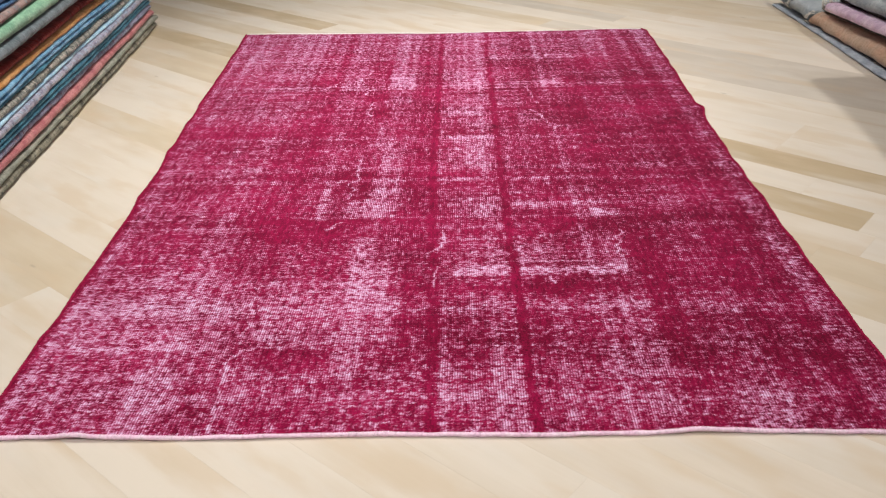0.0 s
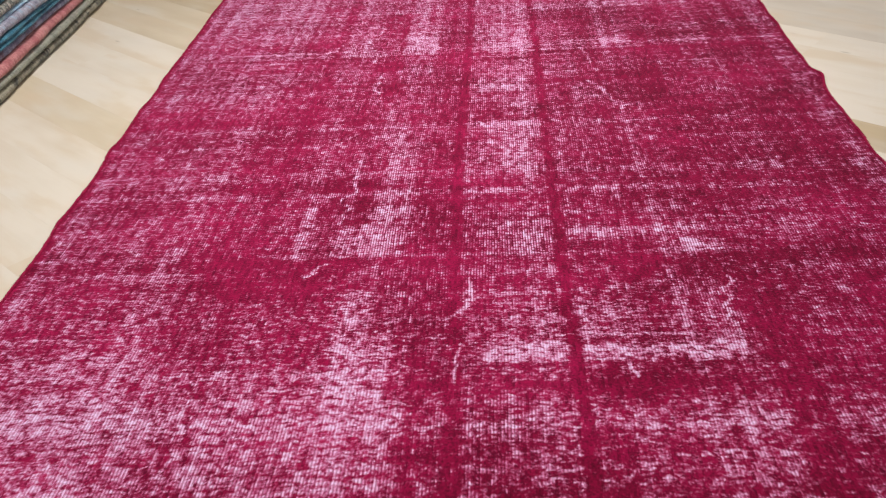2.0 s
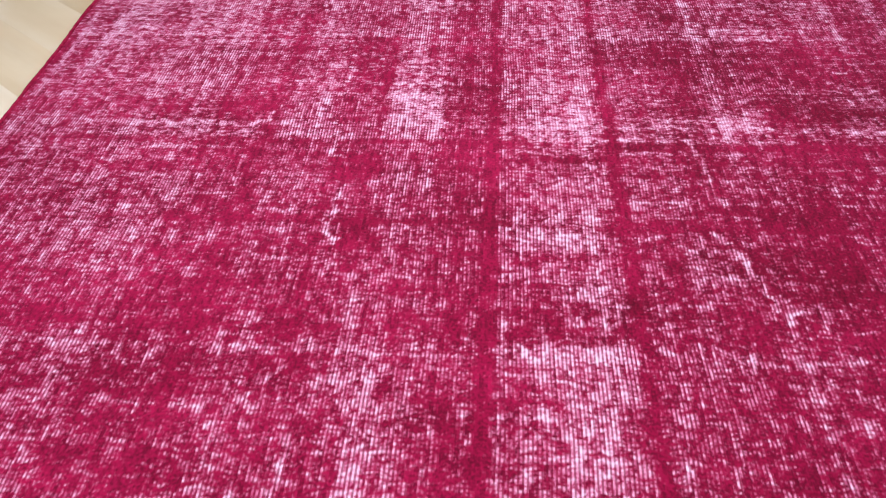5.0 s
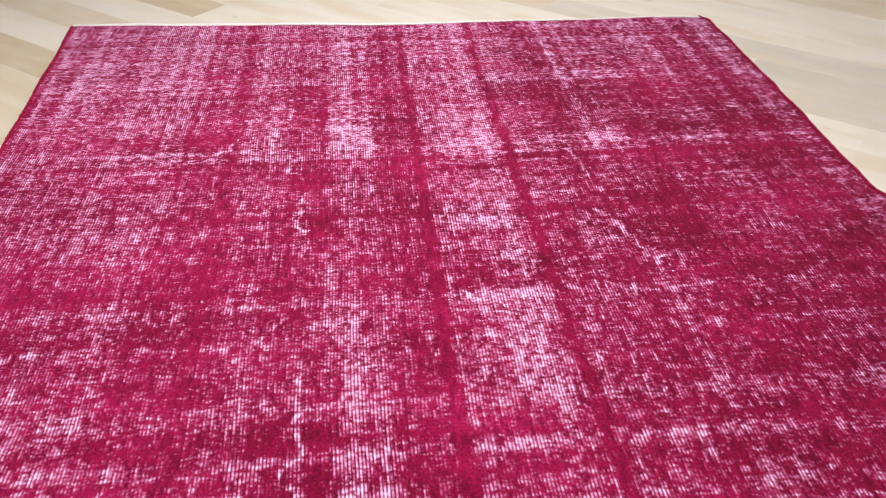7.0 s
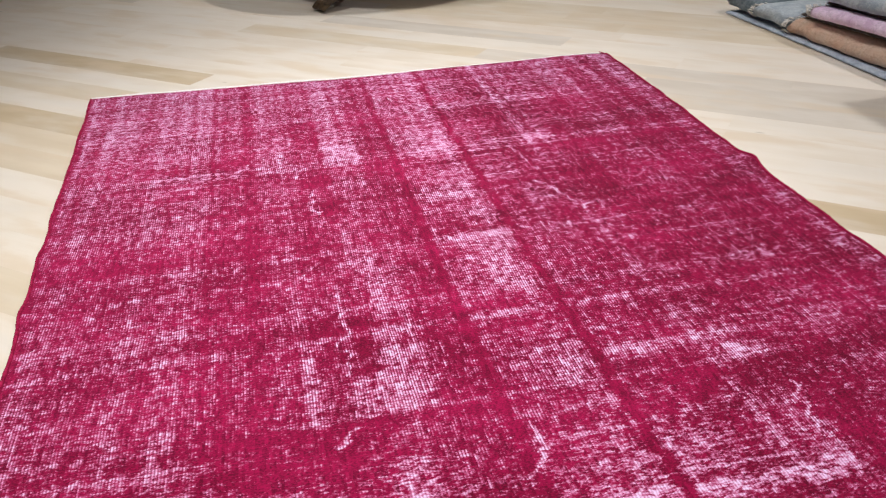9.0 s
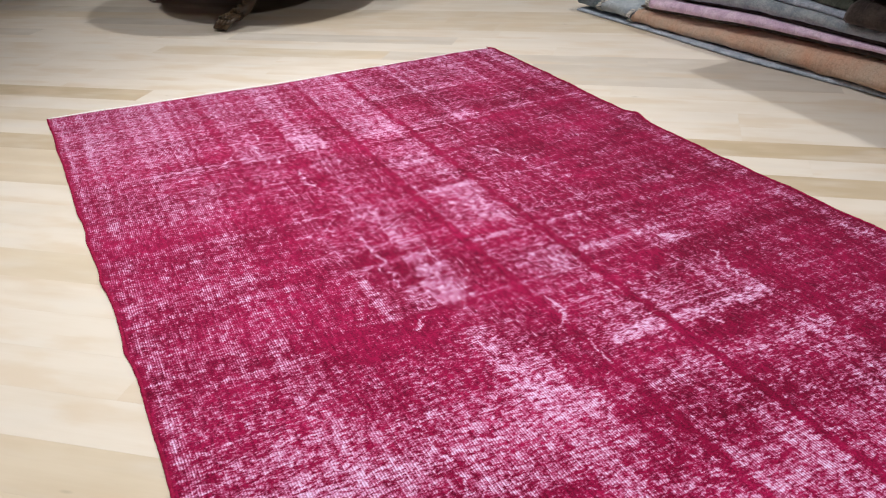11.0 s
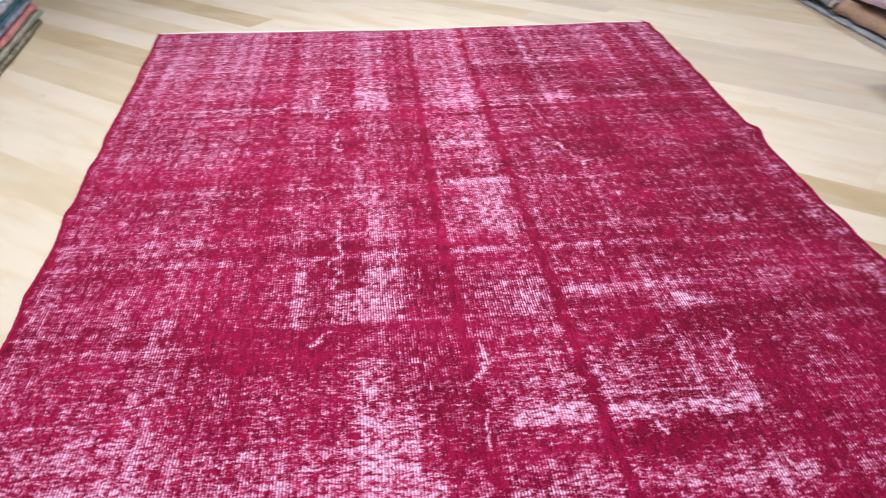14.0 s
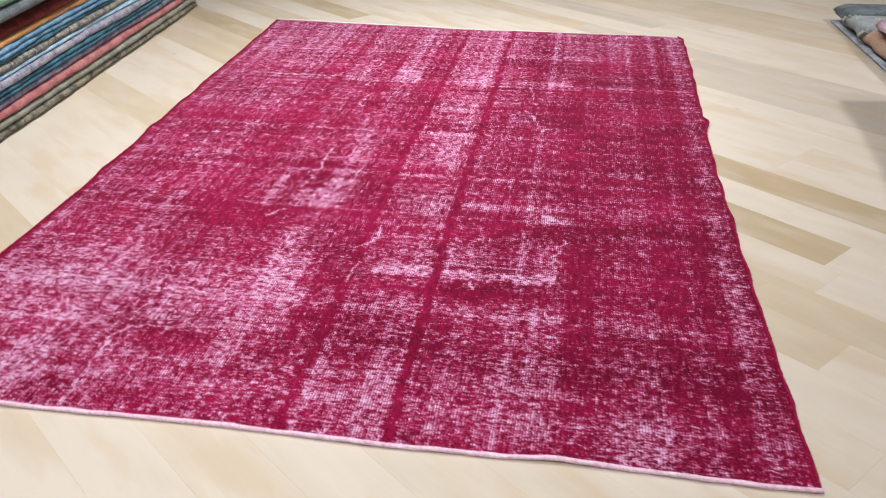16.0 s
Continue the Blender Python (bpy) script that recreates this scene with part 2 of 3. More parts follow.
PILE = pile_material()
CORD = cloth_material("crimson_overcast_wool", (0.23, 0.003, 0.038), (0.36, 0.012, 0.070), scale=6)
CORD.node_tree.nodes["Principled BSDF"].inputs["Sheen Weight"].default_value = 0.0
BINDING = cloth_material("pale_pink_selvage", (0.90, 0.60, 0.82), (0.95, 0.73, 0.90), scale=3)
WEB = cloth_material("white_cotton_web", (0.86, 0.83, 0.84), (0.92, 0.90, 0.90), scale=3)
PALE_A = plank_material("pale_maple_plank", (0.690, 0.635, 0.562), (0.601, 0.525, 0.425), 0.64)
PALE_B = plank_material("cream_maple_plank", (0.690, 0.630, 0.551), (0.591, 0.510, 0.410), 0.58)
TAN = plank_material("tan_maple_plank", (0.535, 0.440, 0.305), (0.440, 0.345, 0.225), 0.50)
HONEY = plank_material("honey_maple_plank", (0.620, 0.540, 0.425), (0.530, 0.440, 0.320), 0.52)
GREYED = plank_material("greyed_maple_plank", (0.591, 0.540, 0.473), (0.492, 0.440, 0.378), 0.5)
SUBFLOOR = plaster_material("floor_joint_filler", (0.50, 0.43, 0.34))
WALL = plaster_material("greige_plaster", (0.46, 0.44, 0.41))
DARK_WOOD = dark_wood_material()
GILT_WOOD = dark_wood_material("worn_gilded_wood", (0.15, 0.095, 0.05), 0.25)

# ---- mesh helpers ----


def mesh_object(name, bm, mat, parent=None, label="", smooth_faces=True):
    me = bpy.data.meshes.new(name)
    bm.normal_update()
    bm.to_mesh(me)
    bm.free()
    me.materials.append(mat)
    if smooth_faces:
        me.polygons.foreach_set("use_smooth", [True] * len(me.polygons))
    ob = new(name, me)
    if parent:
        ob.parent = parent
    if label:
        tagged(ob, label)
    return ob


def thing(name, label, category, group="", kind="", at=None):
    ob = new(name)
    if at is not None:
        ob.matrix_world = at
    return tagged(ob, label, category, group, kind)


def box(bm, x0, x1, y0, y1, z0, z1):
    v = [bm.verts.new(p) for p in ((x0, y0, z0), (x1, y0, z0), (x1, y1, z0), (x0, y1, z0), (x0, y0, z1), (x1, y0, z1), (x1, y1, z1), (x0, y1, z1))]
    for f in ((3, 2, 1, 0), (4, 5, 6, 7), (0, 1, 5, 4), (1, 2, 6, 5), (2, 3, 7, 6), (3, 0, 4, 7)):
        bm.faces.new([v[i] for i in f])


def lathe(bm, profile, n=40, centre=(0, 0)):
    rings = []
    for r, z in profile:
        rings.append([bm.verts.new((centre[0] + r * math.cos(2 * math.pi * i / n), centre[1] + r * math.sin(2 * math.pi * i / n), z)) for i in range(n)])
    for a, b in zip(rings, rings[1:]):
        for i in range(n):
            bm.faces.new((a[i], a[(i + 1) % n], b[(i + 1) % n], b[i]))
    bm.faces.new(rings[0][::-1])
    bm.faces.new(rings[-1])


def tube(bm, points, radius, n=10, flat=1.0):
    """A tapered tube along points; radius is one number or one for each point."""
    pts = [Vector(p) for p in points]
    rings = []
    for i, p in enumerate(pts):
        d = (pts[min(i + 1, len(pts) - 1)] - pts[max(i - 1, 0)]).normalized()
        side = d.cross(Vector((0, 0, 1)))
        side = side.normalized() if side.length > 1e-4 else Vector((1, 0, 0))
        up = side.cross(d)
        r = radius[i] if isinstance(radius, (list, tuple)) else radius
        rings.append([bm.verts.new(p + r * (math.cos(a) * side + flat * math.sin(a) * up)) for a in (2 * math.pi * k / n for k in range(n))])
    for a, b in zip(rings, rings[1:]):
        for k in range(n):
            bm.faces.new((a[k], b[k], b[(k + 1) % n], a[(k + 1) % n]))
    bm.faces.new(rings[0])
    bm.faces.new(rings[-1][::-1])


def wave(x, seed=0.0):
    """A smooth wiggle of about one unit's length, from -1 to 1."""
    return noise.noise((x, seed * 7.31, seed * 3.17)) * 1.6


# ---- room shell ----
X0, X1, Y0, Y1 = -3.2, 5.6, -3.2, 6.6
for name, dims in (("wall_north", (X0 - 0.15, X1 + 0.15, Y1, Y1 + 0.15)), ("wall_south", (X0 - 0.15, X1 + 0.15, Y0 - 0.15, Y0)),
                   ("wall_west", (X0 - 0.15, X0, Y0, Y1)), ("wall_east", (X1, X1 + 0.15, Y0, Y1))):
    bm = bmesh.new()
    box(bm, *dims, -0.05, CEIL)
    tagged(mesh_object(name, bm, WALL, smooth_faces=False), "plain greige plastered showroom wall", "wall", kind="structure")
bm = bmesh.new()
box(bm, X0 - 0.15, X1 + 0.15, Y0 - 0.15, Y1 + 0.15, CEIL + 0.002, CEIL + 0.12)
tagged(mesh_object("ceiling", bm, WALL, smooth_faces=False), "plain greige plastered showroom ceiling", "ceiling", kind="structure")

# ---- the crimson rug ----
def between(y, ys, vs):
    return np.interp(y, ys, vs)


def left_edge(y):
    y = np.asarray(y, float)
    base = between(y, (0, 0.5, 1.0, 1.4, 1.7, 2.2, 2.7, 3.04), (0.086, 0.082, 0.072, 0.058, 0.042, 0.024, 0.008, -0.006))
    return base + 0.0026 * np.sin(y * 17.0 + 1.0) * np.sin(y * 4.1) - 0.006 * np.exp(-((y - 1.49) / 0.05) ** 2) - 0.004 * np.exp(-((y - 1.77) / 0.04) ** 2) - 0.003 * np.exp(-((y - 1.98) / 0.04) ** 2) - 0.006 * np.exp(-((y - 0.35) / 0.05) ** 2) - 0.004 * np.exp(-((y - 1.12) / 0.04) ** 2)


def right_edge(y):
    y = np.asarray(y, float)
    base = between(y, (0, 0.5, 0.9, 1.4, 1.8, 2.4, 3.0), (2.0, 1.988, 1.98, 1.976, 1.979, 1.992, 1.996))
    return base + 0.0028 * np.sin(y * 31.0) * np.sin(y * 6.0) + 0.016 * np.exp(-((y - 1.83) / 0.045) ** 2) + 0.006 * np.exp(-((y - 1.05) / 0.05) ** 2) - 0.022 * np.clip((y - 2.94) / 0.05, 0, 1) ** 2


def near_edge(x):
    x = np.asarray(x, float)
    return 0.003 * np.sin(x * 9.0) + 0.0035 * np.exp(-((x - 1.55) / 0.05) ** 2)


def far_edge(x):
    x = np.asarray(x, float)
    return between(x, (0, 0.5, 0.9, 1.36, 1.8, 2.0), (3.035, 3.012, 2.985, 2.99, 3.0, 2.985)) + 0.003 * np.sin(x * 11.0)


# Worn (+) and unworn (-) patches of the dyed pile, end to end: x from, x to, y from, y to, amount.
COLUMNS = [
    (0.355, 0.395, -0.1, 3.1, 0.08), (0.78, 0.885, 0.5, 3.1, 0.12), (1.03, 1.19, -0.1, 3.1, 0.03), (1.03, 1.185, 1.30, 2.35, 0.06), (0.335, 0.36, 2.35, 3.1, 0.20),
    (0.635, 0.668, 0.9, 2.9, 0.06), (0.50, 0.53, 0.0, 3.1, -0.06), (0.20, 0.24, 0.0, 3.1, -0.05), (1.50, 1.56, 1.1, 2.3, -0.10),
    (0.91, 0.94, 1.0, 3.1, -0.05), (1.905, 1.95, 0.1, 2.9, 0.03), (0.10, 0.13, 0.3, 3.0, 0.05), (0.0, 2.0, 2.66, 2.97, 0.05),
    (1.29, 1.32, 2.2, 3.1, -0.06), (0.42, 0.45, 1.7, 3.0, 0.05), (0.27, 0.30, 1.2, 2.6, 0.04), (0.06, 0.62, 0.86, 1.75, -0.08), (0.62, 2.0, 0.86, 1.45, -0.045), (1.45, 2.0, 1.42, 2.4, -0.05),
]
WEAR_A = [
    (0.57, 0.76, 0.31, 0.50, 0.09), (0.76, 0.91, 0.31, 0.50, 0.20), (0.77, 0.87, 0.20, 0.285, 0.26), (0.72, 0.98, 0.0, 0.20, 0.06),
    (0.548, 0.572, 0.0, 0.25, 0.20), (0.36, 0.385, 0.0, 0.22, 0.26), (0.395, 0.46, 0.02, 0.20, 0.14), (0.15, 0.22, 0.31, 0.43, 0.14), (0.14, 0.53, 0.285, 0.325, 0.15),
    (0.09, 0.50, 0.30, 0.52, 0.08), (0.59, 0.76, 0.225, 0.305, -0.20), (0.22, 0.34, 0.08, 0.26, -0.13), (0.46, 0.54, 0.05, 0.2, -0.05),
    (1.02, 1.045, 0.0, 0.34, 0.24), (1.05, 1.14, 0.08, 0.14, 0.12), (1.14, 1.20, 0.0, 0.23, 0.18), (1.07, 1.20, 0.36, 0.49, 0.0),
    (1.03, 1.14, 0.22, 0.36, -0.12), (0.09, 0.60, 0.0, 0.30, 0.07), (0.09, 0.92, 0.29, 0.62, 0.11), (0.42, 0.92, 0.29, 0.60, 0.07),
]
WEAR_B = [
    (1.29, 1.53, 0.335, 0.51, 0.14), (1.33, 1.56, 0.14, 0.315, 0.11), (1.28, 1.60, 0.03, 0.115, 0.20), (1.53, 1.60, 0.0, 0.90, -0.17),
    (1.57, 1.86, 0.50, 0.84, -0.09), (1.60, 1.92, 0.28, 0.50, 0.02), (1.60, 1.95, 0.17, 0.27, -0.13), (1.62, 1.80, 0.02, 0.11, 0.17),
    (1.60, 1.625, 0.40, 0.60, 0.13), (1.62, 1.66, 0.68, 0.80, 0.12), (1.235, 1.28, 0.15, 0.45, -0.14), (1.90, 1.96, 0.45, 0.85, 0.05),
    (1.03, 1.50, 0.525, 0.60, -0.15), (1.21, 1.32, 0.515, 0.58, -0.16), (1.86, 2.0, 0.1, 0.3, -0.08),
]
WEAR_C = [
    (1.045, 1.195, 0.612, 0.668, 0.46), (1.215, 1.505, 0.618, 0.664, 0.44), (1.21, 1.50, 0.67, 0.79, 0.15), (1.08, 1.19, 0.69, 0.79, 0.12),
    (1.28, 1.385, 0.825, 0.85, 0.26), (1.405, 1.44, 0.81, 0.87, 0.16), (1.29, 1.52, 0.87, 0.93, -0.18), (1.235, 1.51, 1.015, 1.058, 0.36),
    (1.42, 1.55, 0.935, 0.992, 0.26), (1.45, 1.487, 0.965, 1.0, 0.3), (1.235, 1.285, 1.03, 1.06, 0.2), (1.04, 1.19, 0.90, 1.08, 0.10),
    (1.03, 1.18, 1.02, 1.07, 0.12), (1.11, 1.155, 0.94, 1.015, 0.18), (1.56, 1.95, 1.03, 1.07, 0.13), (1.58, 1.92, 0.90, 0.99, -0.06), (1.21, 1.30, 0.88, 1.0, -0.03),
]
WEAR_D = [
    (0.73, 0.87, 0.952, 1.078, 0.34), (0.78, 0.87, 0.96, 1.07, 0.10), (0.637, 0.668, 0.945, 1.22, 0.26), (0.765, 0.80, 0.64, 0.83, 0.26),
    (0.765, 0.875, 0.615, 0.658, 0.34), (0.76, 0.88, 0.515, 0.60, 0.28), (0.80, 0.89, 0.66, 0.80, 0.10), (0.48, 0.72, 0.80, 0.945, -0.20),
    (0.36, 0.39, 0.84, 1.01, 0.26), (0.358, 0.385, 0.62, 0.82, 0.14), (0.18, 0.47, 0.595, 0.65, 0.13), (0.12, 0.50, 0.40, 0.56, 0.06),
    (0.08, 0.30, 0.90, 1.10, 0.06), (0.79, 0.88, 1.09, 1.23, 0.30), (0.81, 0.868, 1.275, 1.45, 0.22), (0.72, 0.80, 0.86, 0.945, -0.12), (0.89, 0.97, 0.60, 1.06, 0.02),
]
WEAR_E = [
    (0.655, 0.735, 1.23, 1.31, -0.22), (0.755, 0.80, 1.13, 1.31, -0.20), (0.73, 0.79, 1.075, 1.11, -0.2), (0.41, 0.60, 1.155, 1.205, 0.13),
    (0.53, 0.60, 1.06, 1.095, 0.16), (0.40, 0.53, 0.94, 1.0, -0.14), (0.35, 0.39, 1.10, 1.32, 0.12), (0.40, 0.62, 1.22, 1.45, -0.07),
    (1.085, 1.155, 1.34, 1.49, 0.27), (1.03, 1.085, 1.36, 1.49, 0.10), (1.0, 1.12, 1.208, 1.228, 0.18), (1.02, 1.12, 1.24, 1.33, -0.10),
    (1.30, 1.355, 1.16, 1.27, 0.20), (1.38, 1.42, 1.085, 1.125, 0.18), (1.42, 1.95, 1.22, 1.46, -0.10), (1.22, 1.30, 1.24, 1.32, -0.08), (1.21, 1.50, 1.07, 1.22, 0.03),
]
WEAR_F = [
    (0.70, 0.79, 1.985, 2.07, -0.30), (0.735, 0.81, 1.795, 1.882, -0.30), (0.765, 0.80, 1.56, 1.71, 0.22), (0.75, 0.885, 1.48, 1.545, 0.26),
    (0.83, 0.885, 1.95, 2.26, 0.13), (0.43, 0.452, 1.86, 2.01, 0.18), (0.352, 0.386, 1.70, 1.92, 0.16), (0.09, 0.62, 2.150, 2.182, 0.05),
    (0.09, 0.37, 2.03, 2.115, 0.10), (0.09, 0.34, 1.81, 1.90, 0.13), (0.06, 0.40, 1.62, 1.665, -0.14), (0.36, 0.385, 1.52, 1.61, 0.16),
    (0.27, 0.42, 1.93, 2.04, -0.10), (0.90, 0.975, 1.50, 1.67, 0.12), (0.90, 0.97, 1.70, 2.0, 0.06), (0.66, 0.73, 1.52, 1.72, -0.12), (0.50, 0.70, 1.66, 1.80, -0.05),
]
WEAR_G = [
    (1.03, 1.19, 2.165, 2.26, 0.08), (1.02, 1.19, 2.06, 2.092, -0.20), (1.02, 1.15, 1.808, 1.908, 0.28), (1.03, 1.19, 1.922, 1.946, 0.18),
    (1.02, 1.15, 1.775, 1.797, -0.18), (1.112, 1.158, 1.692, 1.738, 0.30), (1.02, 1.105, 1.625, 1.69, -0.18), (1.04, 1.195, 1.495, 1.61, 0.20),
    (1.09, 1.15, 1.55, 1.575, 0.18), (1.09, 1.195, 1.495, 1.53, 0.16), (1.215, 1.335, 1.918, 1.95, 0.22), (1.29, 1.38, 1.69, 1.84, 0.16),
    (1.32, 1.36, 1.50, 1.61, 0.22), (1.40, 1.425, 1.49, 1.58, 0.16), (1.40, 1.55, 1.71, 1.98, -0.17), (1.22, 1.30, 1.70, 1.90, -0.08), (1.58, 1.90, 1.48, 1.72, -0.07),
]
WEAR_H = [
    (1.29, 1.47, 2.135, 2.225, 0.10), (1.42, 1.50, 2.165, 2.245, 0.22), (1.27, 1.42, 2.17, 2.24, 0.10), (1.50, 1.75, 2.158, 2.180, 0.07),
    (1.50, 1.95, 2.19, 2.28, -0.12), (1.55, 1.9, 2.08, 2.14, -0.10), (0.78, 0.885, 2.135, 2.305, 0.30), (0.64, 0.667, 2.12, 2.29, 0.20),
    (0.58, 0.67, 2.13, 2.235, 0.12), (0.67, 0.775, 2.43, 2.53, -0.15), (0.69, 0.78, 2.29, 2.41, -0.18), (0.25, 0.55, 2.18, 2.27, -0.17),
    (0.10, 0.20, 2.40, 2.72, 0.13), (0.79, 0.885, 2.32, 2.95, 0.06), (1.05, 1.17, 2.08, 2.30, 0.14), (1.20, 1.62, 2.53, 2.598, 0.12),
    (1.20, 1.75, 2.33, 2.52, -0.12), (1.03, 1.18, 2.36, 2.62, 0.05), (1.60, 1.95, 2.30, 2.60, -0.05),
]
# Ragged bare lines where the knots were cut: x, y from point to point.
RAGGED = [
    ((1.02, 0.87), (1.03, 0.80), (0.985, 0.73)), ((0.55, 0.57), (0.56, 0.445), (0.56, 0.32)), ((0.565, 0.295), (0.545, 0.245), (0.563, 0.015)),
    ((0.74, 1.43), (0.735, 1.31), (0.745, 1.235), (0.715, 1.195), (0.74, 1.15), (0.72, 1.09)), ((0.56, 2.24), (0.55, 2.185), (0.52, 2.165)),
    ((0.705, 2.135), (0.69, 2.085), (0.715, 2.06)), ((0.73, 1.97), (0.715, 1.875), (0.735, 1.81)), ((0.71, 1.55), (0.66, 1.49)),
    ((1.34, 2.13), (1.355, 2.03), (1.37, 1.935)), ((1.34, 1.86), (1.38, 1.79), (1.41, 1.66), (1.44, 1.685)), ((1.52, 0.86), (1.495, 0.755), (1.50, 0.69), (1.51, 0.64)),
    ((0.66, 2.44), (0.69, 2.38), (0.665, 2.32), (0.685, 2.29)), ((0.72, 0.93), (0.69, 0.88)), ((1.295, 0.60), (1.31, 0.575)), ((1.04, 1.60), (1.045, 1.575)), ((1.005, 0.66), (1.0, 0.56)),
]


def wear_map(x, y):
    """How far the pile is worn down to the pale threads, for arrays of places on the rug."""
    jag = np.array([wave(k * 0.5, 1.5) for k in range(400)])
    at = np.arange(400)
    wx = x + 0.006 * np.interp(y * 45, at, jag) + 0.004 * np.interp(y * 110 + 20, at, jag)
    wy = y + 0.008 * np.interp(x * 45 + 60, at, jag) + 0.004 * np.interp(x * 120 + 90, at, jag)
    w = np.full(x.shape, 0.325) + 0.075 * np.clip((y - 2.15) / 0.6, 0, 1)
    w += 0.040 * np.clip((1.0 - x) / 1.0, -1, 1) + 0.05 * np.clip((0.38 - y) / 0.2, 0, 1)
    for x0, x1, y0, y1, a in COLUMNS + WEAR_A + WEAR_B + WEAR_C + WEAR_D + WEAR_E + WEAR_F + WEAR_G + WEAR_H:
        sx, sy = 0.006 + 0.035 * min(x1 - x0, 0.3), 0.006 + 0.05 * min(y1 - y0, 0.3)
        fx = 1 / (1 + np.exp(-np.clip((wx - x0) / sx * 2.5, -40, 40))) / (1 + np.exp(np.clip((wx - x1) / sx * 2.5, -40, 40)))
        fy = 1 / (1 + np.exp(-np.clip((wy - y0) / sy * 2.5, -40, 40))) / (1 + np.exp(np.clip((wy - y1) / sy * 2.5, -40, 40)))
        w += 0.60 * a * fx * fy
    # two unworn dark lines along the warp
    for line, half, deep in ((np.interp(y, (0, 0.5, 0.95, 1.4, 1.9, 2.3, 3.0), (1.005, 1.000, 0.990, 0.982, 0.985, 0.990, 0.992)), 0.014, 0.32),
                             (np.interp(y, (0, 0.8, 1.7, 3.0), (1.222, 1.207, 1.201, 1.200)), 0.011, 0.32)):
        w -= deep * np.interp(y, (0.0, 1.0, 2.0, 3.0), (1.0, 1.0, 1.0, 0.75)) * np.exp(-(((wx - line) / half) ** 4))
    for n, points in enumerate(RAGGED):
        for m, ((x0, y0), (x1, y1)) in enumerate(zip(points, points[1:])):
            length = math.hypot(x1 - x0, y1 - y0)
            along = ((x - x0) * (x1 - x0) + (y - y0) * (y1 - y0)) / length
            off = ((x - x0) * (y1 - y0) - (y - y0) * (x1 - x0)) / length + 0.010 * np.interp(along * 70 + 23 * n + 5 * m + 10, at, jag)
            inside = (along > -0.004) & (along < length + 0.004)
            w += 0.60 * np.exp(-((off / 0.0036) ** 2)) * inside * np.clip(0.75 + 0.8 * np.interp(along * 50 + 31 * n + 40, at, jag), 0.1, 1.2)
    edge = x - left_edge(y)
    w += 0.20 * np.exp(-(((edge - 0.031) / 0.005) ** 2)) * np.clip(0.7 + 0.8 * np.interp(y * 40 + 5, at, jag), 0, 1.3) + 0.11 * np.exp(-(((right_edge(y) - x - 0.036) / 0.010) ** 2)) * np.clip(0.6 + np.interp(y * 30 + 15, at, jag), 0, 1.3)
    w -= 0.16 * np.exp(-((edge / 0.017) ** 4)) + 0.07 * np.exp(-(((right_edge(y) - x) / 0.018) ** 4))
    # single warp threads and weft rows that lost more than their neighbours
    rng = np.random.RandomState(4)
    cols = np.interp(x * 60, np.arange(140), rng.normal(0, 0.055, 140))
    rows = np.interp(y * 70, np.arange(230), rng.normal(0, 0.055, 230))
    plaid = np.interp(x * 22, np.arange(60), rng.normal(0, 0.035, 60)) + np.interp(y * 24, np.arange(90), rng.normal(0, 0.030, 90))
    return w + cols * (1 + 0.35 * np.clip((y - 1.9) / 0.6, 0, 1)) + rows + plaid


def rug_height(x, y):
    z = 0.0042 + 0.0008 * np.sin(x * 5.0 + 1.3 * np.sin(y * 3.0)) * np.sin(y * 4.1 + 0.7)
    z += 0.007 * np.exp(-((x - 2.0) / 0.05) ** 2 - ((y - 1.83) / 0.06) ** 2)
    z += 0.004 * np.exp(-((x - 0.05) / 0.05) ** 2 - ((y - 1.47) / 0.07) ** 2)
    z += 0.004 * np.exp(-((x - 1.55) / 0.05) ** 2 - (y / 0.05) ** 2) + 0.005 * np.exp(-((x - 0.3) / 0.05) ** 2 - (y / 0.05) ** 2)
    return z


def build_field(parent, nx=400, ny=600):
    s, t = np.meshgrid(np.linspace(0, 1, nx), np.linspace(0, 1, ny))
    y = 3.0 * t
    for _ in range(3):
        x = left_edge(y) + s * (right_edge(y) - left_edge(y))
        y = near_edge(x) + t * (far_edge(x) - near_edge(x))
    worn = wear_map(x, y)
    z = rug_height(x, y) - 0.0012 * np.clip(worn - 0.2, 0, 0.5)
    top = np.stack([x, y, z], -1).reshape(-1, 3)
    idx = np.arange(nx * ny).reshape(ny, nx)
    quads = np.stack([idx[:-1, :-1], idx[:-1, 1:], idx[1:, 1:], idx[1:, :-1]], -1).reshape(-1, 4).tolist()
    ring = np.concatenate([idx[0, :-1], idx[:-1, -1], idx[-1, :0:-1], idx[:0:-1, 0]])
    low = top[ring] * (1, 1, 0) + (0, 0, 0.001)
    n0, k = len(top), len(ring)
    for i in range(k):
        j = (i + 1) % k
        quads.append([int(ring[j]), int(ring[i]), n0 + i, n0 + j])
    quads.append([n0 + i for i in range(k)][::-1])
    me = bpy.data.meshes.new("woven_field")
    me.from_pydata(np.concatenate([top, low]).tolist(), [], quads)
    me.polygons.foreach_set("use_smooth", [True] * len(me.polygons))
    attr = me.attributes.new("wear", "FLOAT", "POINT")
    w = worn.reshape(-1)
    attr.data.foreach_set("value", np.concatenate([w, w[ring]]).astype(np.float32))
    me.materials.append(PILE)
    ob = new("woven_field", me)
    ob.parent = parent
    return ob


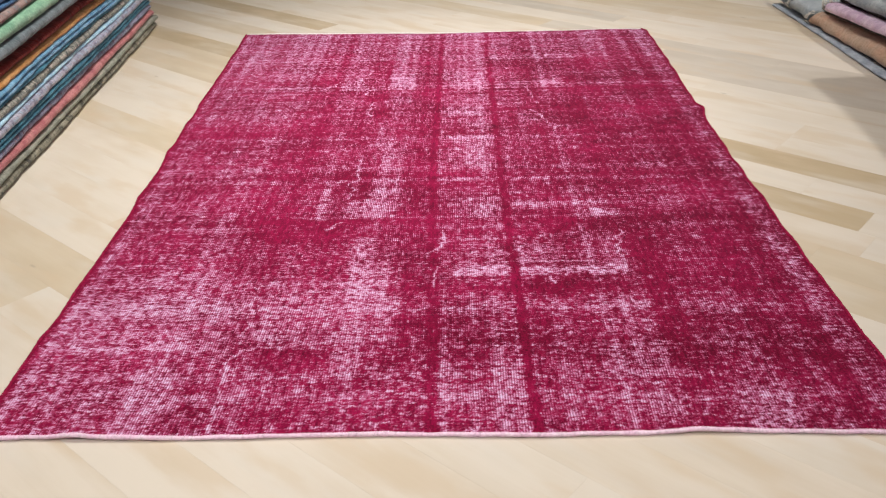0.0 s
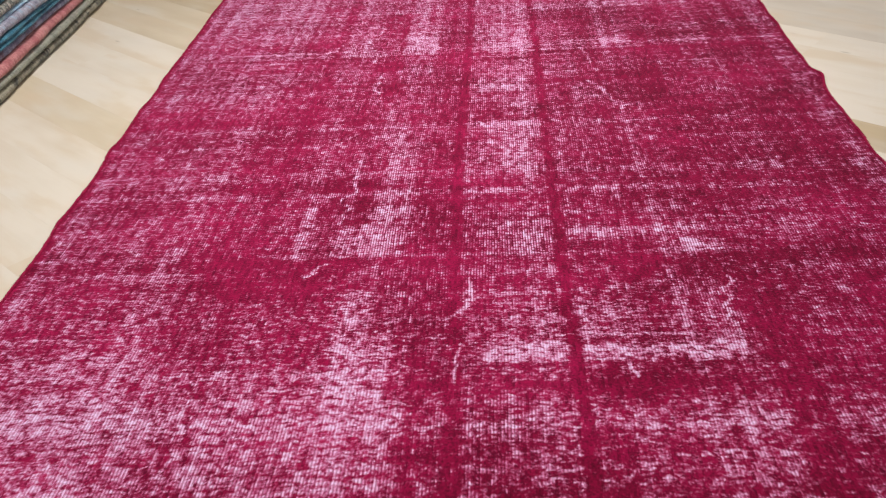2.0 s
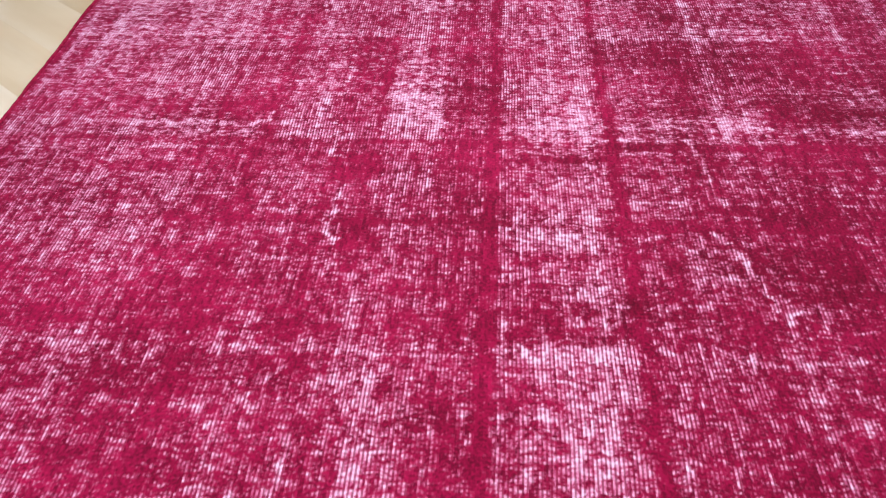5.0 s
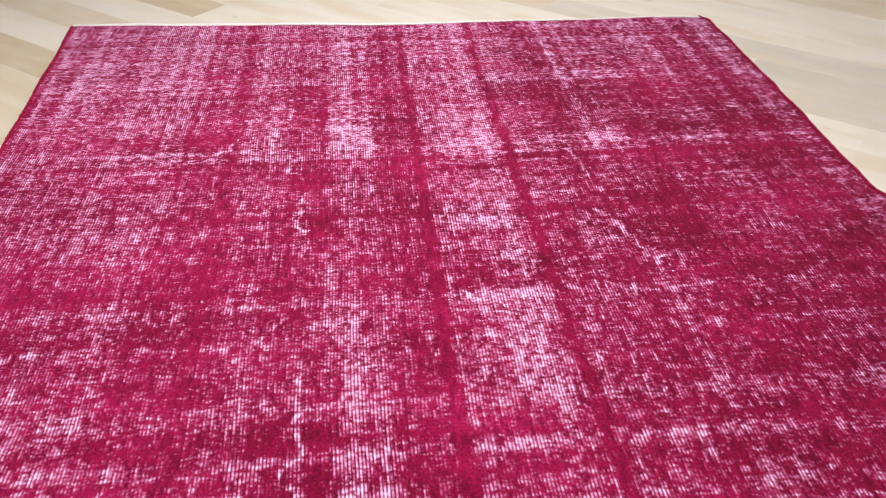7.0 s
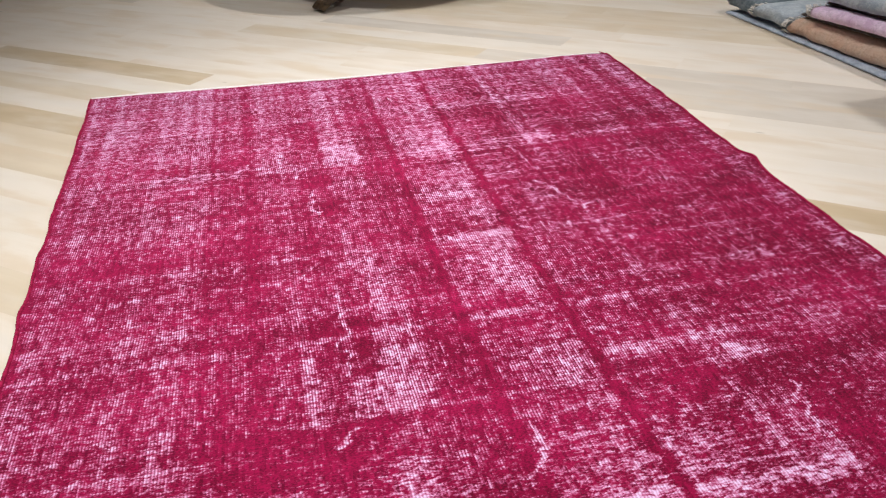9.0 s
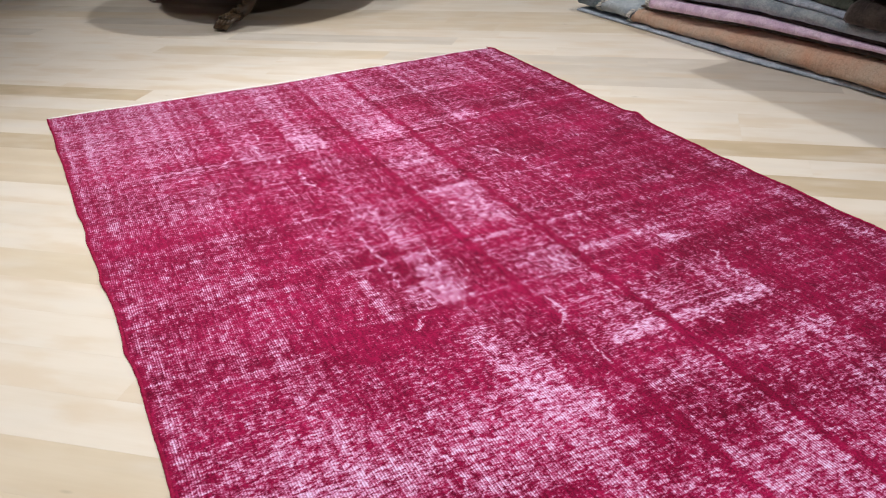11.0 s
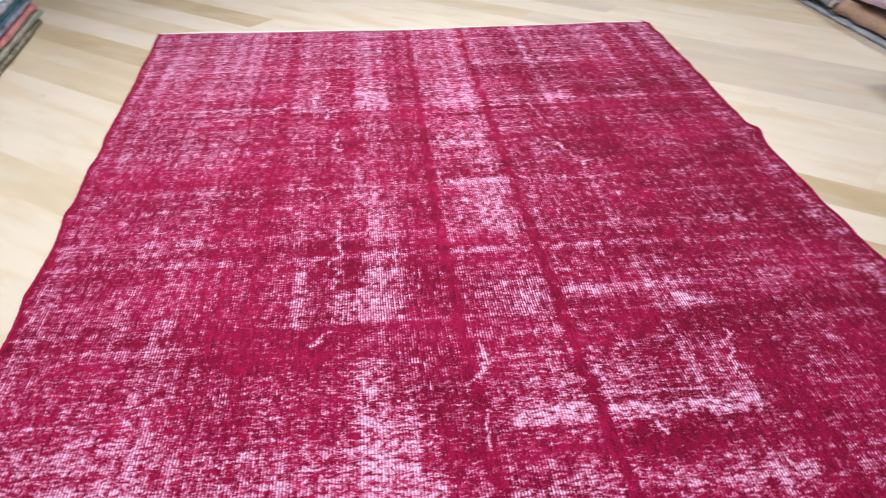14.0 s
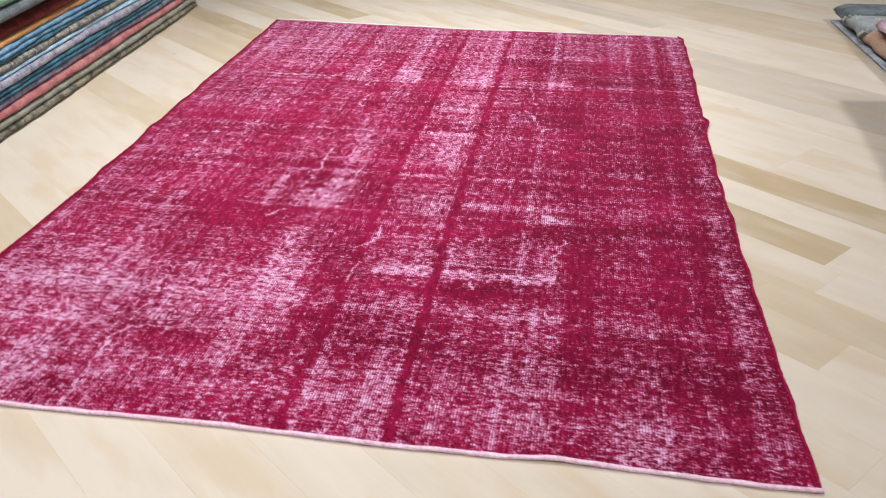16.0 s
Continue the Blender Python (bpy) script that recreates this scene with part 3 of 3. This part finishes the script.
rug = thing("rug", "worn crimson overdyed wool rug lying flat on the wooden floor", "rug")
build_field(rug)
pts = []
for xx in np.linspace(0.085, 2.0, 160):
    yy = float(near_edge(xx)) - 0.004
    zz = 0.0060 + max(0.0, float(rug_height(xx, yy)) - 0.0042) + 0.0012 * wave(xx * 14, 3)
    pts.append((xx, yy + 0.0015 * wave(xx * 22, 8), zz))
bm = bmesh.new()
tube(bm, pts, [0.0046 + 0.0006 * wave(i * 0.2, 5) for i in range(len(pts))], 8)
mesh_object("end_binding", bm, BINDING, rug, "pale pink selvage along the short end")
# the far end has a flat strip of bare white web
bm = bmesh.new()
rings = []
for xx in np.linspace(-0.004, 1.99, 200):
    y0 = float(far_edge(xx)) - 0.002
    wide = float(between(xx, (0, 0.5, 1.1, 1.5, 2.0), (0.016, 0.019, 0.013, 0.008, 0.010))) + 0.003 * wave(xx * 9, 12)
    lift = 0.0065 + 0.0012 * wave(xx * 12, 4)
    rings.append([bm.verts.new((xx, y0, 0.002)), bm.verts.new((xx, y0, lift)), bm.verts.new((xx, y0 + wide, lift * 0.8)), bm.verts.new((xx, y0 + wide + 0.002, 0.0015))])
for p, q in zip(rings, rings[1:]):
    for i in range(4):
        bm.faces.new((p[i], p[(i + 1) % 4], q[(i + 1) % 4], q[i]))
bm.faces.new(rings[0])
bm.faces.new(rings[-1][::-1])
bmesh.ops.recalc_face_normals(bm, faces=bm.faces)
mesh_object("end_web", bm, WEB, rug, "flat white woven web along the far short end")
for right in (False, True):
    pts = []
    for yy in np.linspace(0.0, 3.0 if right else 3.03, 420):
        xx = float(right_edge(yy)) - 0.003 if right else float(left_edge(yy)) + 0.003
        zz = float(rug_height(xx, yy)) - 0.0002 + 0.0006 * wave(yy * 16, 2 + right)
        pts.append((xx, yy, zz))
    bm = bmesh.new()
    tube(bm, pts, [0.0042 + 0.0006 * wave(i * 0.4, 9 + right) + 0.0005 * wave(i * 1.7, 19 + right) for i in range(len(pts))], 8)
    mesh_object("side_cord", bm, CORD, rug, "overcast crimson side cord")

# ---- folded rugs in stacks ----


KNOTS = (0.45, 1.0, 1.6, 2.2, 2.8, 3.45)


def folded_rug(label, mat, face, depth, y0, y1, floor_z, thick, back, noses=1, seed=0.0, facing=1, turn=0.0, lean=0.0, lump=0.004, group=""):
    """A rug folded into a long pad: rounded folds on the side at x = face, which looks to +x (facing 1) or -x (-1).

    floor_z, thick and back are given at the KNOTS along y: what it lies on, its thickness, how far its folds stand back."""
    bm = bmesh.new()
    steps = max(14, int((y1 - y0) / 0.02))
    base = float(np.interp((y0 + y1) / 2, KNOTS, floor_z))
    rings = []
    for i in range(steps + 1):
        yy = y0 + (y1 - y0) * i / steps
        z0, tall, rear = (float(np.interp(yy, KNOTS, v)) for v in (floor_z, thick, back))
        lay = tall / noses
        profile = [(-depth, 0.0)]
        for k in range(noses):
            r = lay / 2
            for a in range(9):
                ang = -math.pi / 2 + math.pi * a / 8
                soft = 0.8 + 0.15 * math.sin(seed * 2.7 + k)
                profile.append((-r * 1.7 + 1.7 * r * abs(math.cos(ang)) ** soft, lay * k + r + r * math.sin(ang)))
            if k < noses - 1:
                profile.append((-r * 1.7 - min(0.05, depth / 3), lay * (k + 1)))
        profile.append((-depth, tall))
        out = 0.006 * wave(yy * 2.1, seed) + 0.6 * lump * wave(yy * 13, seed + 4)
        end = min(i, steps - i)
        squeeze = 1.0 - 0.18 * math.exp(-end / 1.5)
        ring = []
        for n, (px, pz) in enumerate(profile):
            inner = 0 < pz < tall
            bulge = lump * (wave(yy * 9 + pz * 60, seed + 2) + 0.5 * wave(yy * 31 - pz * 90, seed + 7)) if inner else 0.0
            rise = 0.3 * lump * wave(yy * 6.0, seed + 3) if inner else 0.0
            ring.append(bm.verts.new((facing * (px + out + bulge - rear - lean * pz), yy, z0 - base + pz * squeeze + rise)))
        rings.append(ring)
    for a, b in zip(rings, rings[1:]):
        for n in range(len(a)):
            m2 = (n + 1) % len(a)
            bm.faces.new((a[n], a[m2], b[m2], b[n]))
    bm.faces.new(rings[0])
    bm.faces.new(rings[-1][::-1])
    bmesh.ops.recalc_face_normals(bm, faces=bm.faces)
    ob = mesh_object("folded_rug", bm, mat)
    ob.matrix_world = pose(face, 0, base, 0, 0, turn)
    return tagged(ob, label, "folded rug", group)


FRINGE = cloth_material("white_cotton_fringe", (0.62, 0.60, 0.56), (0.78, 0.76, 0.72), scale=5)


def add_fringe(rug_ob, depth, y_end, low, thick, rear, facing, count=16, seed=1):
    """A ragged cotton fringe round the end of a folded rug."""
    rnd = random.Random(seed)
    bm = bmesh.new()
    for i in range(count):
        u = rnd.uniform(0, 1)
        if i % 2:
            px, h = -0.02 - depth * u, low + thick * rnd.uniform(0.75, 0.98)
        else:
            ang = math.pi * (u - 0.5)
            px, h = thick * 0.85 * (math.cos(ang) - 1) + 0.004, low + thick * (0.5 + 0.48 * math.sin(ang))
        px -= rear
        reach, side, drop = rnd.uniform(0.006, 0.020), rnd.uniform(-0.008, 0.008), rnd.uniform(0.0, 0.012)
        low_h = max(h - drop, 0.006)
        tube(bm, [(facing * px, y_end - 0.012, h), (facing * px + side * 0.5, y_end + reach * 0.5, h), (facing * px + side, y_end + reach, low_h)], [0.0024, 0.0021, 0.0010], 5)
    tagged(mesh_object("fringe", bm, FRINGE, rug_ob), "short white cotton fringe", kind="stuff")


GREY = cloth_material("grey_beige_wool", (0.15, 0.145, 0.115), (0.31, 0.295, 0.235), (0.065, 0.065, 0.06), contrast=0.09)
SAGE = cloth_material("sage_grey_wool", (0.211, 0.226, 0.199), (0.343, 0.359, 0.309))
SALMON = cloth_material("salmon_wool", (0.38, 0.12, 0.14), (0.55, 0.24, 0.25))
LILAC = cloth_material("slate_lilac_wool", (0.11, 0.12, 0.21), (0.31, 0.32, 0.46), (0.20, 0.14, 0.20))
TEAL = cloth_material("teal_wool", (0.022, 0.115, 0.19), (0.075, 0.25, 0.36))
LAVENDER = cloth_material("lavender_grey_wool", (0.20, 0.20, 0.29), (0.48, 0.49, 0.60), (0.33, 0.42, 0.55), scale=1.6)
ICE = cloth_material("ice_blue_wool", (0.292, 0.513, 0.745), (0.467, 0.700, 0.850))
MOTTLED = cloth_material("cream_and_slate_wool", (0.085, 0.10, 0.105), (0.33, 0.335, 0.30), (0.45, 0.43, 0.40), scale=2.2, contrast=0.08)
SKY = cloth_material("sky_blue_wool", (0.085, 0.27, 0.48), (0.24, 0.47, 0.68))
MUSTARD = cloth_material("mustard_wool", (0.46, 0.22, 0.07), (0.60, 0.34, 0.15))
OXBLOOD = cloth_material("oxblood_wool", (0.143, 0.018, 0.018), (0.286, 0.046, 0.039))
MAROON = cloth_material("maroon_patterned_wool", (0.045, 0.008, 0.010), (0.085, 0.016, 0.018), (0.16, 0.07, 0.05))
TAUPE = cloth_material("taupe_wool", (0.128, 0.096, 0.064), (0.224, 0.176, 0.120))
SLATE = cloth_material("slate_wool", (0.103, 0.138, 0.161), (0.207, 0.253, 0.287))
MINT = cloth_material("mint_wool", (0.198, 0.414, 0.294), (0.324, 0.575, 0.420))
ROSE = cloth_material("rose_grey_wool", (0.255, 0.187, 0.187), (0.425, 0.323, 0.306), (0.221, 0.255, 0.289))
BLUE = cloth_material("deep_blue_wool", (0.036, 0.129, 0.302), (0.101, 0.257, 0.475))
ORANGE = cloth_material("faded_orange_wool", (0.62, 0.36, 0.25), (0.55, 0.43, 0.34), scale=0.28, contrast=0.14)
PINK = cloth_material("pale_orchid_wool", (0.66, 0.47, 0.66), (0.83, 0.66, 0.82))
STEEL = cloth_material("steel_grey_wool", (0.269, 0.319, 0.370), (0.426, 0.470, 0.504))
PEWTER = cloth_material("pewter_blue_wool", (0.302, 0.358, 0.459), (0.515, 0.582, 0.672))
MOSS = cloth_material("moss_wool", (0.055, 0.065, 0.052), (0.115, 0.13, 0.105))
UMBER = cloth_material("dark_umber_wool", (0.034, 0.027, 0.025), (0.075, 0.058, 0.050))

LEFT = [
    ("grey-beige patterned", GREY, 0.033, 1, 0.0), ("sage grey", SAGE, 0.026, 1, 0.0), ("faded salmon pink", SALMON, 0.036, 1, -0.006),
    ("slate lilac", LILAC, 0.030, 1, -0.014), ("teal blue", TEAL, 0.034, 2, -0.014), ("lavender grey", LAVENDER, 0.034, 1, -0.010),
    ("pale ice blue", ICE, 0.015, 1, -0.016), ("cream and slate patterned", MOTTLED, 0.030, 1, -0.022), ("dark teal", TEAL, 0.016, 1, -0.030),
    ("sky blue", SKY, 0.036, 2, -0.025), ("mustard orange", MUSTARD, 0.020, 1, -0.032), ("oxblood red", OXBLOOD, 0.034, 1, -0.046),
    ("taupe brown", TAUPE, 0.028, 1, -0.075), ("slate grey", SLATE, 0.042, 1, -0.055), ("mint green", MINT, 0.048, 1, -0.060),
    ("rose grey patterned", ROSE, 0.036, 1, -0.080), ("deep blue", BLUE, 0.045, 2, -0.090),
]
level = np.full(6, 0.002)
for n, (colour, mat, thick, noses, back) in enumerate(LEFT):
    far = 3.26 - 0.004 * n + 0.02 * wave(n * 1.7, 11)
    turn = 3.9 if n < 13 else 2.7
    thicks = thick * np.array([1 + 0.10 * wave(y * 1.3, 21) + 0.06 * wave(y * 2.0, n) for y in KNOTS])
    ob = folded_rug(colour + " folded rug in a tall stack", mat, -0.298 + back, 0.85, 0.45, far, level, thicks, np.zeros(6), noses, n * 1.3, 1, turn, lump=0.0025, group="tall stack of folded rugs")
    if n in (4, 5, 6, 7, 9):
        base = float(np.interp((0.45 + far) / 2, KNOTS, level))
        add_fringe(ob, 0.30, far, float(np.interp(far, KNOTS, level)) - base, thick * 0.9, 0.0, 1, 34, n)
    level = level + thicks - 0.001
# Right stack: colour, wool, thickness at the KNOTS, folds, setback at the KNOTS, far end, lean, lump.
RIGHT = [
    ("thin pewter blue", PEWTER, (0.008, 0.010, 0.018, 0.015, 0.012, 0.012), 1, (0.060, 0.060, 0.050, 0.000, 0.0, 0.0), 3.42, 0.2, 0.003),
    ("faded orange and tan", ORANGE, (0.106, 0.104, 0.104, 0.104, 0.079, 0.075), 1, (0.0, 0.0, 0.006, 0.014, 0.006, 0.0), 2.97, 0.55, 0.009),
    # dark wool set back here stands for the shaded gap above the orange rug
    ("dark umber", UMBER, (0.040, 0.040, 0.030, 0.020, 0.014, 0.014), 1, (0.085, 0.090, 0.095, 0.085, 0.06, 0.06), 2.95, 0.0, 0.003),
    ("pale orchid pink", PINK, (0.014, 0.014, 0.020, 0.042, 0.052, 0.052), 1, (0.085, 0.080, 0.070, 0.045, 0.030, 0.030), 2.86, 0.1, 0.004),
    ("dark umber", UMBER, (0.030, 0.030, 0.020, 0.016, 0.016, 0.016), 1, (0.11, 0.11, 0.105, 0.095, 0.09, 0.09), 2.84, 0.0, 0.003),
    ("steel grey", STEEL, (0.035, 0.035, 0.042, 0.064, 0.060, 0.060), 1, (0.08, 0.08, 0.075, 0.070, 0.06, 0.06), 2.88, 0.2, 0.006),
    ("pewter blue", PEWTER, (0.018, 0.018, 0.022, 0.030, 0.026, 0.026), 1, (0.12, 0.115, 0.100, 0.100, 0.105, 0.11), 2.62, 0.2, 0.004),
    ("dark moss green", MOSS, (0.050, 0.050, 0.048, 0.044, 0.036, 0.036), 1, (0.14, 0.13, 0.115, 0.125, 0.13, 0.13), 2.46, 0.4, 0.008),
    ("slate blue", SLATE, (0.040, 0.040, 0.040, 0.040, 0.030, 0.030), 1, (0.16, 0.15, 0.145, 0.150, 0.15, 0.15), 2.20, 0.3, 0.009),
    ("dark umber", UMBER, (0.075, 0.075, 0.070, 0.060, 0.060, 0.060), 1, (0.08, 0.08, 0.080, 0.190, 0.2, 0.2), 2.14, 0.1, 0.010),
    ("maroon patterned", MAROON, (0.085, 0.085, 0.080, 0.070, 0.070, 0.070), 2, (0.12, 0.12, 0.11, 0.20, 0.2, 0.2), 2.12, 0.2, 0.008),
    # the rugs from here up are unseen, stacked to throw the floor shadow
    ("dark umber", UMBER, (0.11, 0.11, 0.11, 0.11, 0.11, 0.11), 2, (0.13, 0.13, 0.14, 0.19, 0.2, 0.2), 2.11, 0.1, 0.008),
    ("maroon patterned", MAROON, (0.12, 0.12, 0.12, 0.12, 0.12, 0.12), 2, (0.13, 0.13, 0.14, 0.19, 0.2, 0.2), 2.09, 0.1, 0.008),
    ("dark moss green", MOSS, (0.20, 0.17, 0.07, 0.06, 0.06, 0.06), 2, (0.13, 0.13, 0.14, 0.19, 0.2, 0.2), 2.10, 0.1, 0.008),
]
level = np.full(6, 0.002)
for n, (colour, mat, thick, noses, back, far, lean, lump) in enumerate(RIGHT):
    ob = folded_rug(colour + " folded rug in a mixed stack", mat, 2.888, 0.9, 0.55, far, level, thick, back, noses, 30 + n * 1.3, -1, 2.4, lean, lump, group="mixed stack of folded rugs")
    if n in (1, 3):
        base, tall, rear = (float(v) for v in (np.interp((0.55 + far) / 2, KNOTS, level), np.interp(far, KNOTS, thick), np.interp(far, KNOTS, back)))
        add_fringe(ob, 0.30, far, float(np.interp(far, KNOTS, level)) - base, tall * 0.9, rear, -1, 44, 40 + n)
    level = level + np.array(thick) - 0.001

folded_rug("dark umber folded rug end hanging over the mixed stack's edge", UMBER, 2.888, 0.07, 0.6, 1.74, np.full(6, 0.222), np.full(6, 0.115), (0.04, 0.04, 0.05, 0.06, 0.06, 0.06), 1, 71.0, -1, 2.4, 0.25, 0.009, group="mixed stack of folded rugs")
for n, (colour, mat, y0, y1, thick, out) in enumerate((("steel grey", STEEL, 2.985, 3.215, 0.064, 0.0), ("dark slate blue", SLATE, 3.225, 3.44, 0.070, 0.012))):
    ob = folded_rug(colour + " folded rug end at the stack's corner", mat, 2.890 + out, 0.9, y0, y1, np.full(6, 0.030), np.full(6, thick), np.zeros(6), 1, 50 + n, -1, 2.4, 0.25, 0.009, group="mixed stack of folded rugs")
    if n == 0:
        add_fringe(ob, 0.05, y1, 0.0, thick * 0.9, 0.0, -1, 30, 60)

# ---- round table with carved feet ----
TX, TY = 1.40, 4.78
table = thing("round_table", "dark carved wooden round table on clawed feet", "table", at=pose(TX, TY, 0))
bm = bmesh.new()
lathe(bm, [(0.60, 0.705), (0.645, 0.712), (0.66, 0.728), (0.655, 0.748), (0.63, 0.755)], 64)
mesh_object("tabletop", bm, DARK_WOOD, table)
bm = bmesh.new()
lathe(bm, [(0.10, 0.10), (0.13, 0.13), (0.13, 0.18), (0.07, 0.24), (0.06, 0.34), (0.10, 0.44), (0.11, 0.50), (0.07, 0.58), (0.08, 0.66), (0.22, 0.714)], 32)
mesh_object("pedestal", bm, DARK_WOOD, table)
# added platform, out of view; it blocks light to darken the floor beneath
bm = bmesh.new()
lathe(bm, [(0.40, 0.125), (0.43, 0.132), (0.44, 0.150), (0.43, 0.172), (0.40, 0.182)], 48)
mesh_object("base_platform", bm, DARK_WOOD, table)
for k in range(4):
    a = math.radians(-117) + k * math.pi / 2
    c, sn = math.cos(a), math.sin(a)

    def at(r, side, h):
        """A place by its distance from the pedestal, its offset to the side and its height."""
        return (r * c + side * sn, r * sn - side * c, h)

    bm = bmesh.new()
    pts = [(0.08, 0.0, 0.17), (0.16, 0.0, 0.215), (0.27, 0.0, 0.225), (0.38, 0.0, 0.19), (0.48, 0.0, 0.14), (0.57, 0.0, 0.10), (0.63, 0.018, 0.078), (0.68, 0.05, 0.062)]
    tube(bm, [at(*p) for p in pts], [0.055, 0.050, 0.045, 0.042, 0.038, 0.034, 0.033, 0.036], 14)
    leg = mesh_object("leg", bm, DARK_WOOD, table)
    bm = bmesh.new()
    # scroll at the ankle, then scales along the instep
    for r, side, h, size in ((0.585, 0.0, 0.128, 0.019), (0.625, 0.016, 0.116, 0.014), (0.655, 0.034, 0.104, 0.013), (0.69, 0.056, 0.094, 0.012), (0.70, 0.03, 0.080, 0.011), (0.675, 0.075, 0.080, 0.011)):
        bmesh.ops.create_icosphere(bm, subdivisions=2, radius=size, matrix=Matrix.Translation(at(r, side, h)))
    mesh_object("carved_scroll", bm, GILT_WOOD, leg, "worn gilded carving on the instep")
    bm = bmesh.new()
    ux, us = 0.828, 0.560
    for toe in (-1.5, -0.5, 0.5, 1.5):
        off = toe * 0.021
        line = [(0.0, 0.062, 0.9), (0.055, 0.060, 1.1), (0.095, 0.048, 1.2), (0.125, 0.030, 1.25), (0.145, 0.013, 1.25)]
        path = [at(0.665 + ux * d - us * off * w, 0.042 + us * d + ux * off * w, h) for d, h, w in line]
        tube(bm, path, [0.017, 0.018, 0.017, 0.014, 0.011], 10)
        bmesh.ops.create_icosphere(bm, subdivisions=2, radius=0.012, matrix=Matrix.Translation(at(0.665 + ux * 0.10 - us * off * 1.2, 0.042 + us * 0.10 + ux * off * 1.2, 0.062)))
    mesh_object("claw_foot", bm, GILT_WOOD, leg, "carved lion's-paw foot with worn gilding")

# ---- floor: diagonal planks ----
floor = tagged(new("floor"), "pale maple laminate plank floor laid diagonally", "floor", kind="structure")
bm = bmesh.new()
box(bm, X0, X1, Y0, Y1, -0.05, -0.0105)
mesh_object("subfloor", bm, SUBFLOOR, floor, smooth_faces=False)
ANG = radians(-39.8)
DX, DY = math.cos(ANG), math.sin(ANG)
PITCH, PLANK, GAP = 0.1436, 1.22, 0.00008
SEAM = 2.466


def plank_mesh(mat, length=PLANK):
    bm = bmesh.new()
    a, b, c = GAP, PITCH - GAP, 0.0001
    outer = [(GAP, a), (length - GAP, a), (length - GAP, b), (GAP, b)]
    inner = [(GAP + c, a + c), (length - GAP - c, a + c), (length - GAP - c, b - c), (GAP + c, b - c)]
    low = [bm.verts.new((x, y, -0.010)) for x, y in outer]
    mid = [bm.verts.new((x, y, -c)) for x, y in outer]
    top = [bm.verts.new((x, y, 0)) for x, y in inner]
    for p, q in ((low, mid), (mid, top)):
        for i in range(4):
            bm.faces.new((p[i], p[(i + 1) % 4], q[(i + 1) % 4], q[i]))
    bm.faces.new(top)
    me = bpy.data.meshes.new("plank")
    bm.to_mesh(me)
    bm.free()
    me.materials.append(mat)
    return me


WOODS = (PALE_A, PALE_B, TAN, GREYED, HONEY)
MESHES = [plank_mesh(m) for m in WOODS]
# Rows whose joints are told apart: row, where a joint lies along it.
JOINT = {-1: 0.53, -3: 1.14, 4: -0.10, 5: -0.14, 6: -0.86, -4: -1.25, -5: -1.35, 1: -1.72, -9: -1.70, -10: -1.70}
# Boards told apart by tone: row from, to, along from, to, tone.
TONES = [
    (-8, -6, -2.6, -0.9, 0), (-13, -11, -1.6, -0.1, 0), (-2, 0, -3.2, -1.6, 0), (0, 3, -0.6, 1.4, 0), (7, 8, -1.2, 0.4, 0), (-2, -2, -0.4, 1.6, 0),
    (-5, -4, -2.9, -1.2, 4), (-3, -3, -2.9, -1.2, 2), (-1, -1, -3.4, -1.2, 4), (1, 1, -3.0, -1.7, 2), (-3, -3, -0.2, 1.14, 2), (-1, -1, 0.2, 2.0, 2),
    (-9, -9, -1.7, -0.4, 4), (-10, -10, -1.7, -0.4, 1), (-15, -14, -1.4, 0.0, 4), (6, 6, -2.1, -0.85, 4), (4, 6, -0.4, 1.1, 3), (10, 12, -1.6, 0.6, 4), (-6, -5, 0.3, 1.8, 4),
]
rng = random.Random(12)
rest = {k: bmesh.new() for k in range(5)}
frame_of = Matrix.Rotation(ANG, 4, "Z")
for row in range(-60, 45):
    s0 = SEAM + row * PITCH
    joint = JOINT.get(row, rng.uniform(0, PLANK))
    streak = rng.choice((0, 1, 1, 4, 0, 3))
    for k in range(-8, 9):
        u0 = joint + k * PLANK
        x, y = u0 * DX - s0 * DY, u0 * DY + s0 * DX
        mx, my = x + DX * PLANK / 2 - DY * PITCH / 2, y + DY * PLANK / 2 + DX * PITCH / 2
        if not (X0 + 0.45 < mx < X1 - 0.45 and Y0 + 0.45 < my < Y1 - 0.45):
            if not (X0 < mx < X1 and Y0 < my < Y1):
                continue
        tone = rng.choice((0, 0, 0, 1, 1) if my < 3.1 else (streak, streak, streak, 0, 1))
        for a0, a1, b0, b1, told in TONES:
            if a0 <= row <= a1 and b0 < u0 + PLANK / 2 < b1:
                tone = told
        m = pose(x, y, 0) @ frame_of
        if -1.1 < mx < 3.3 and -1.3 < my < 5.6:
            ob = new("plank", MESHES[tone])
            ob.matrix_world = m
            ob.parent = floor
        else:
            rest[tone].from_mesh(MESHES[tone])
            bmesh.ops.transform(rest[tone], matrix=m, verts=rest[tone].verts[-12:])
for tone, bm in rest.items():
    # cut the boards off at the walls
    for at_x, at_y, nx, ny in ((X0, 0, -1, 0), (X1, 0, 1, 0), (0, Y0, 0, -1), (0, Y1, 0, 1)):
        bmesh.ops.bisect_plane(bm, geom=bm.verts[:] + bm.edges[:] + bm.faces[:], plane_co=(at_x, at_y, 0), plane_no=(nx, ny, 0), clear_outer=True)
    ob = mesh_object("plank_field", bm, WOODS[tone], floor, smooth_faces=False)
    tagged(ob, kind="stuff")
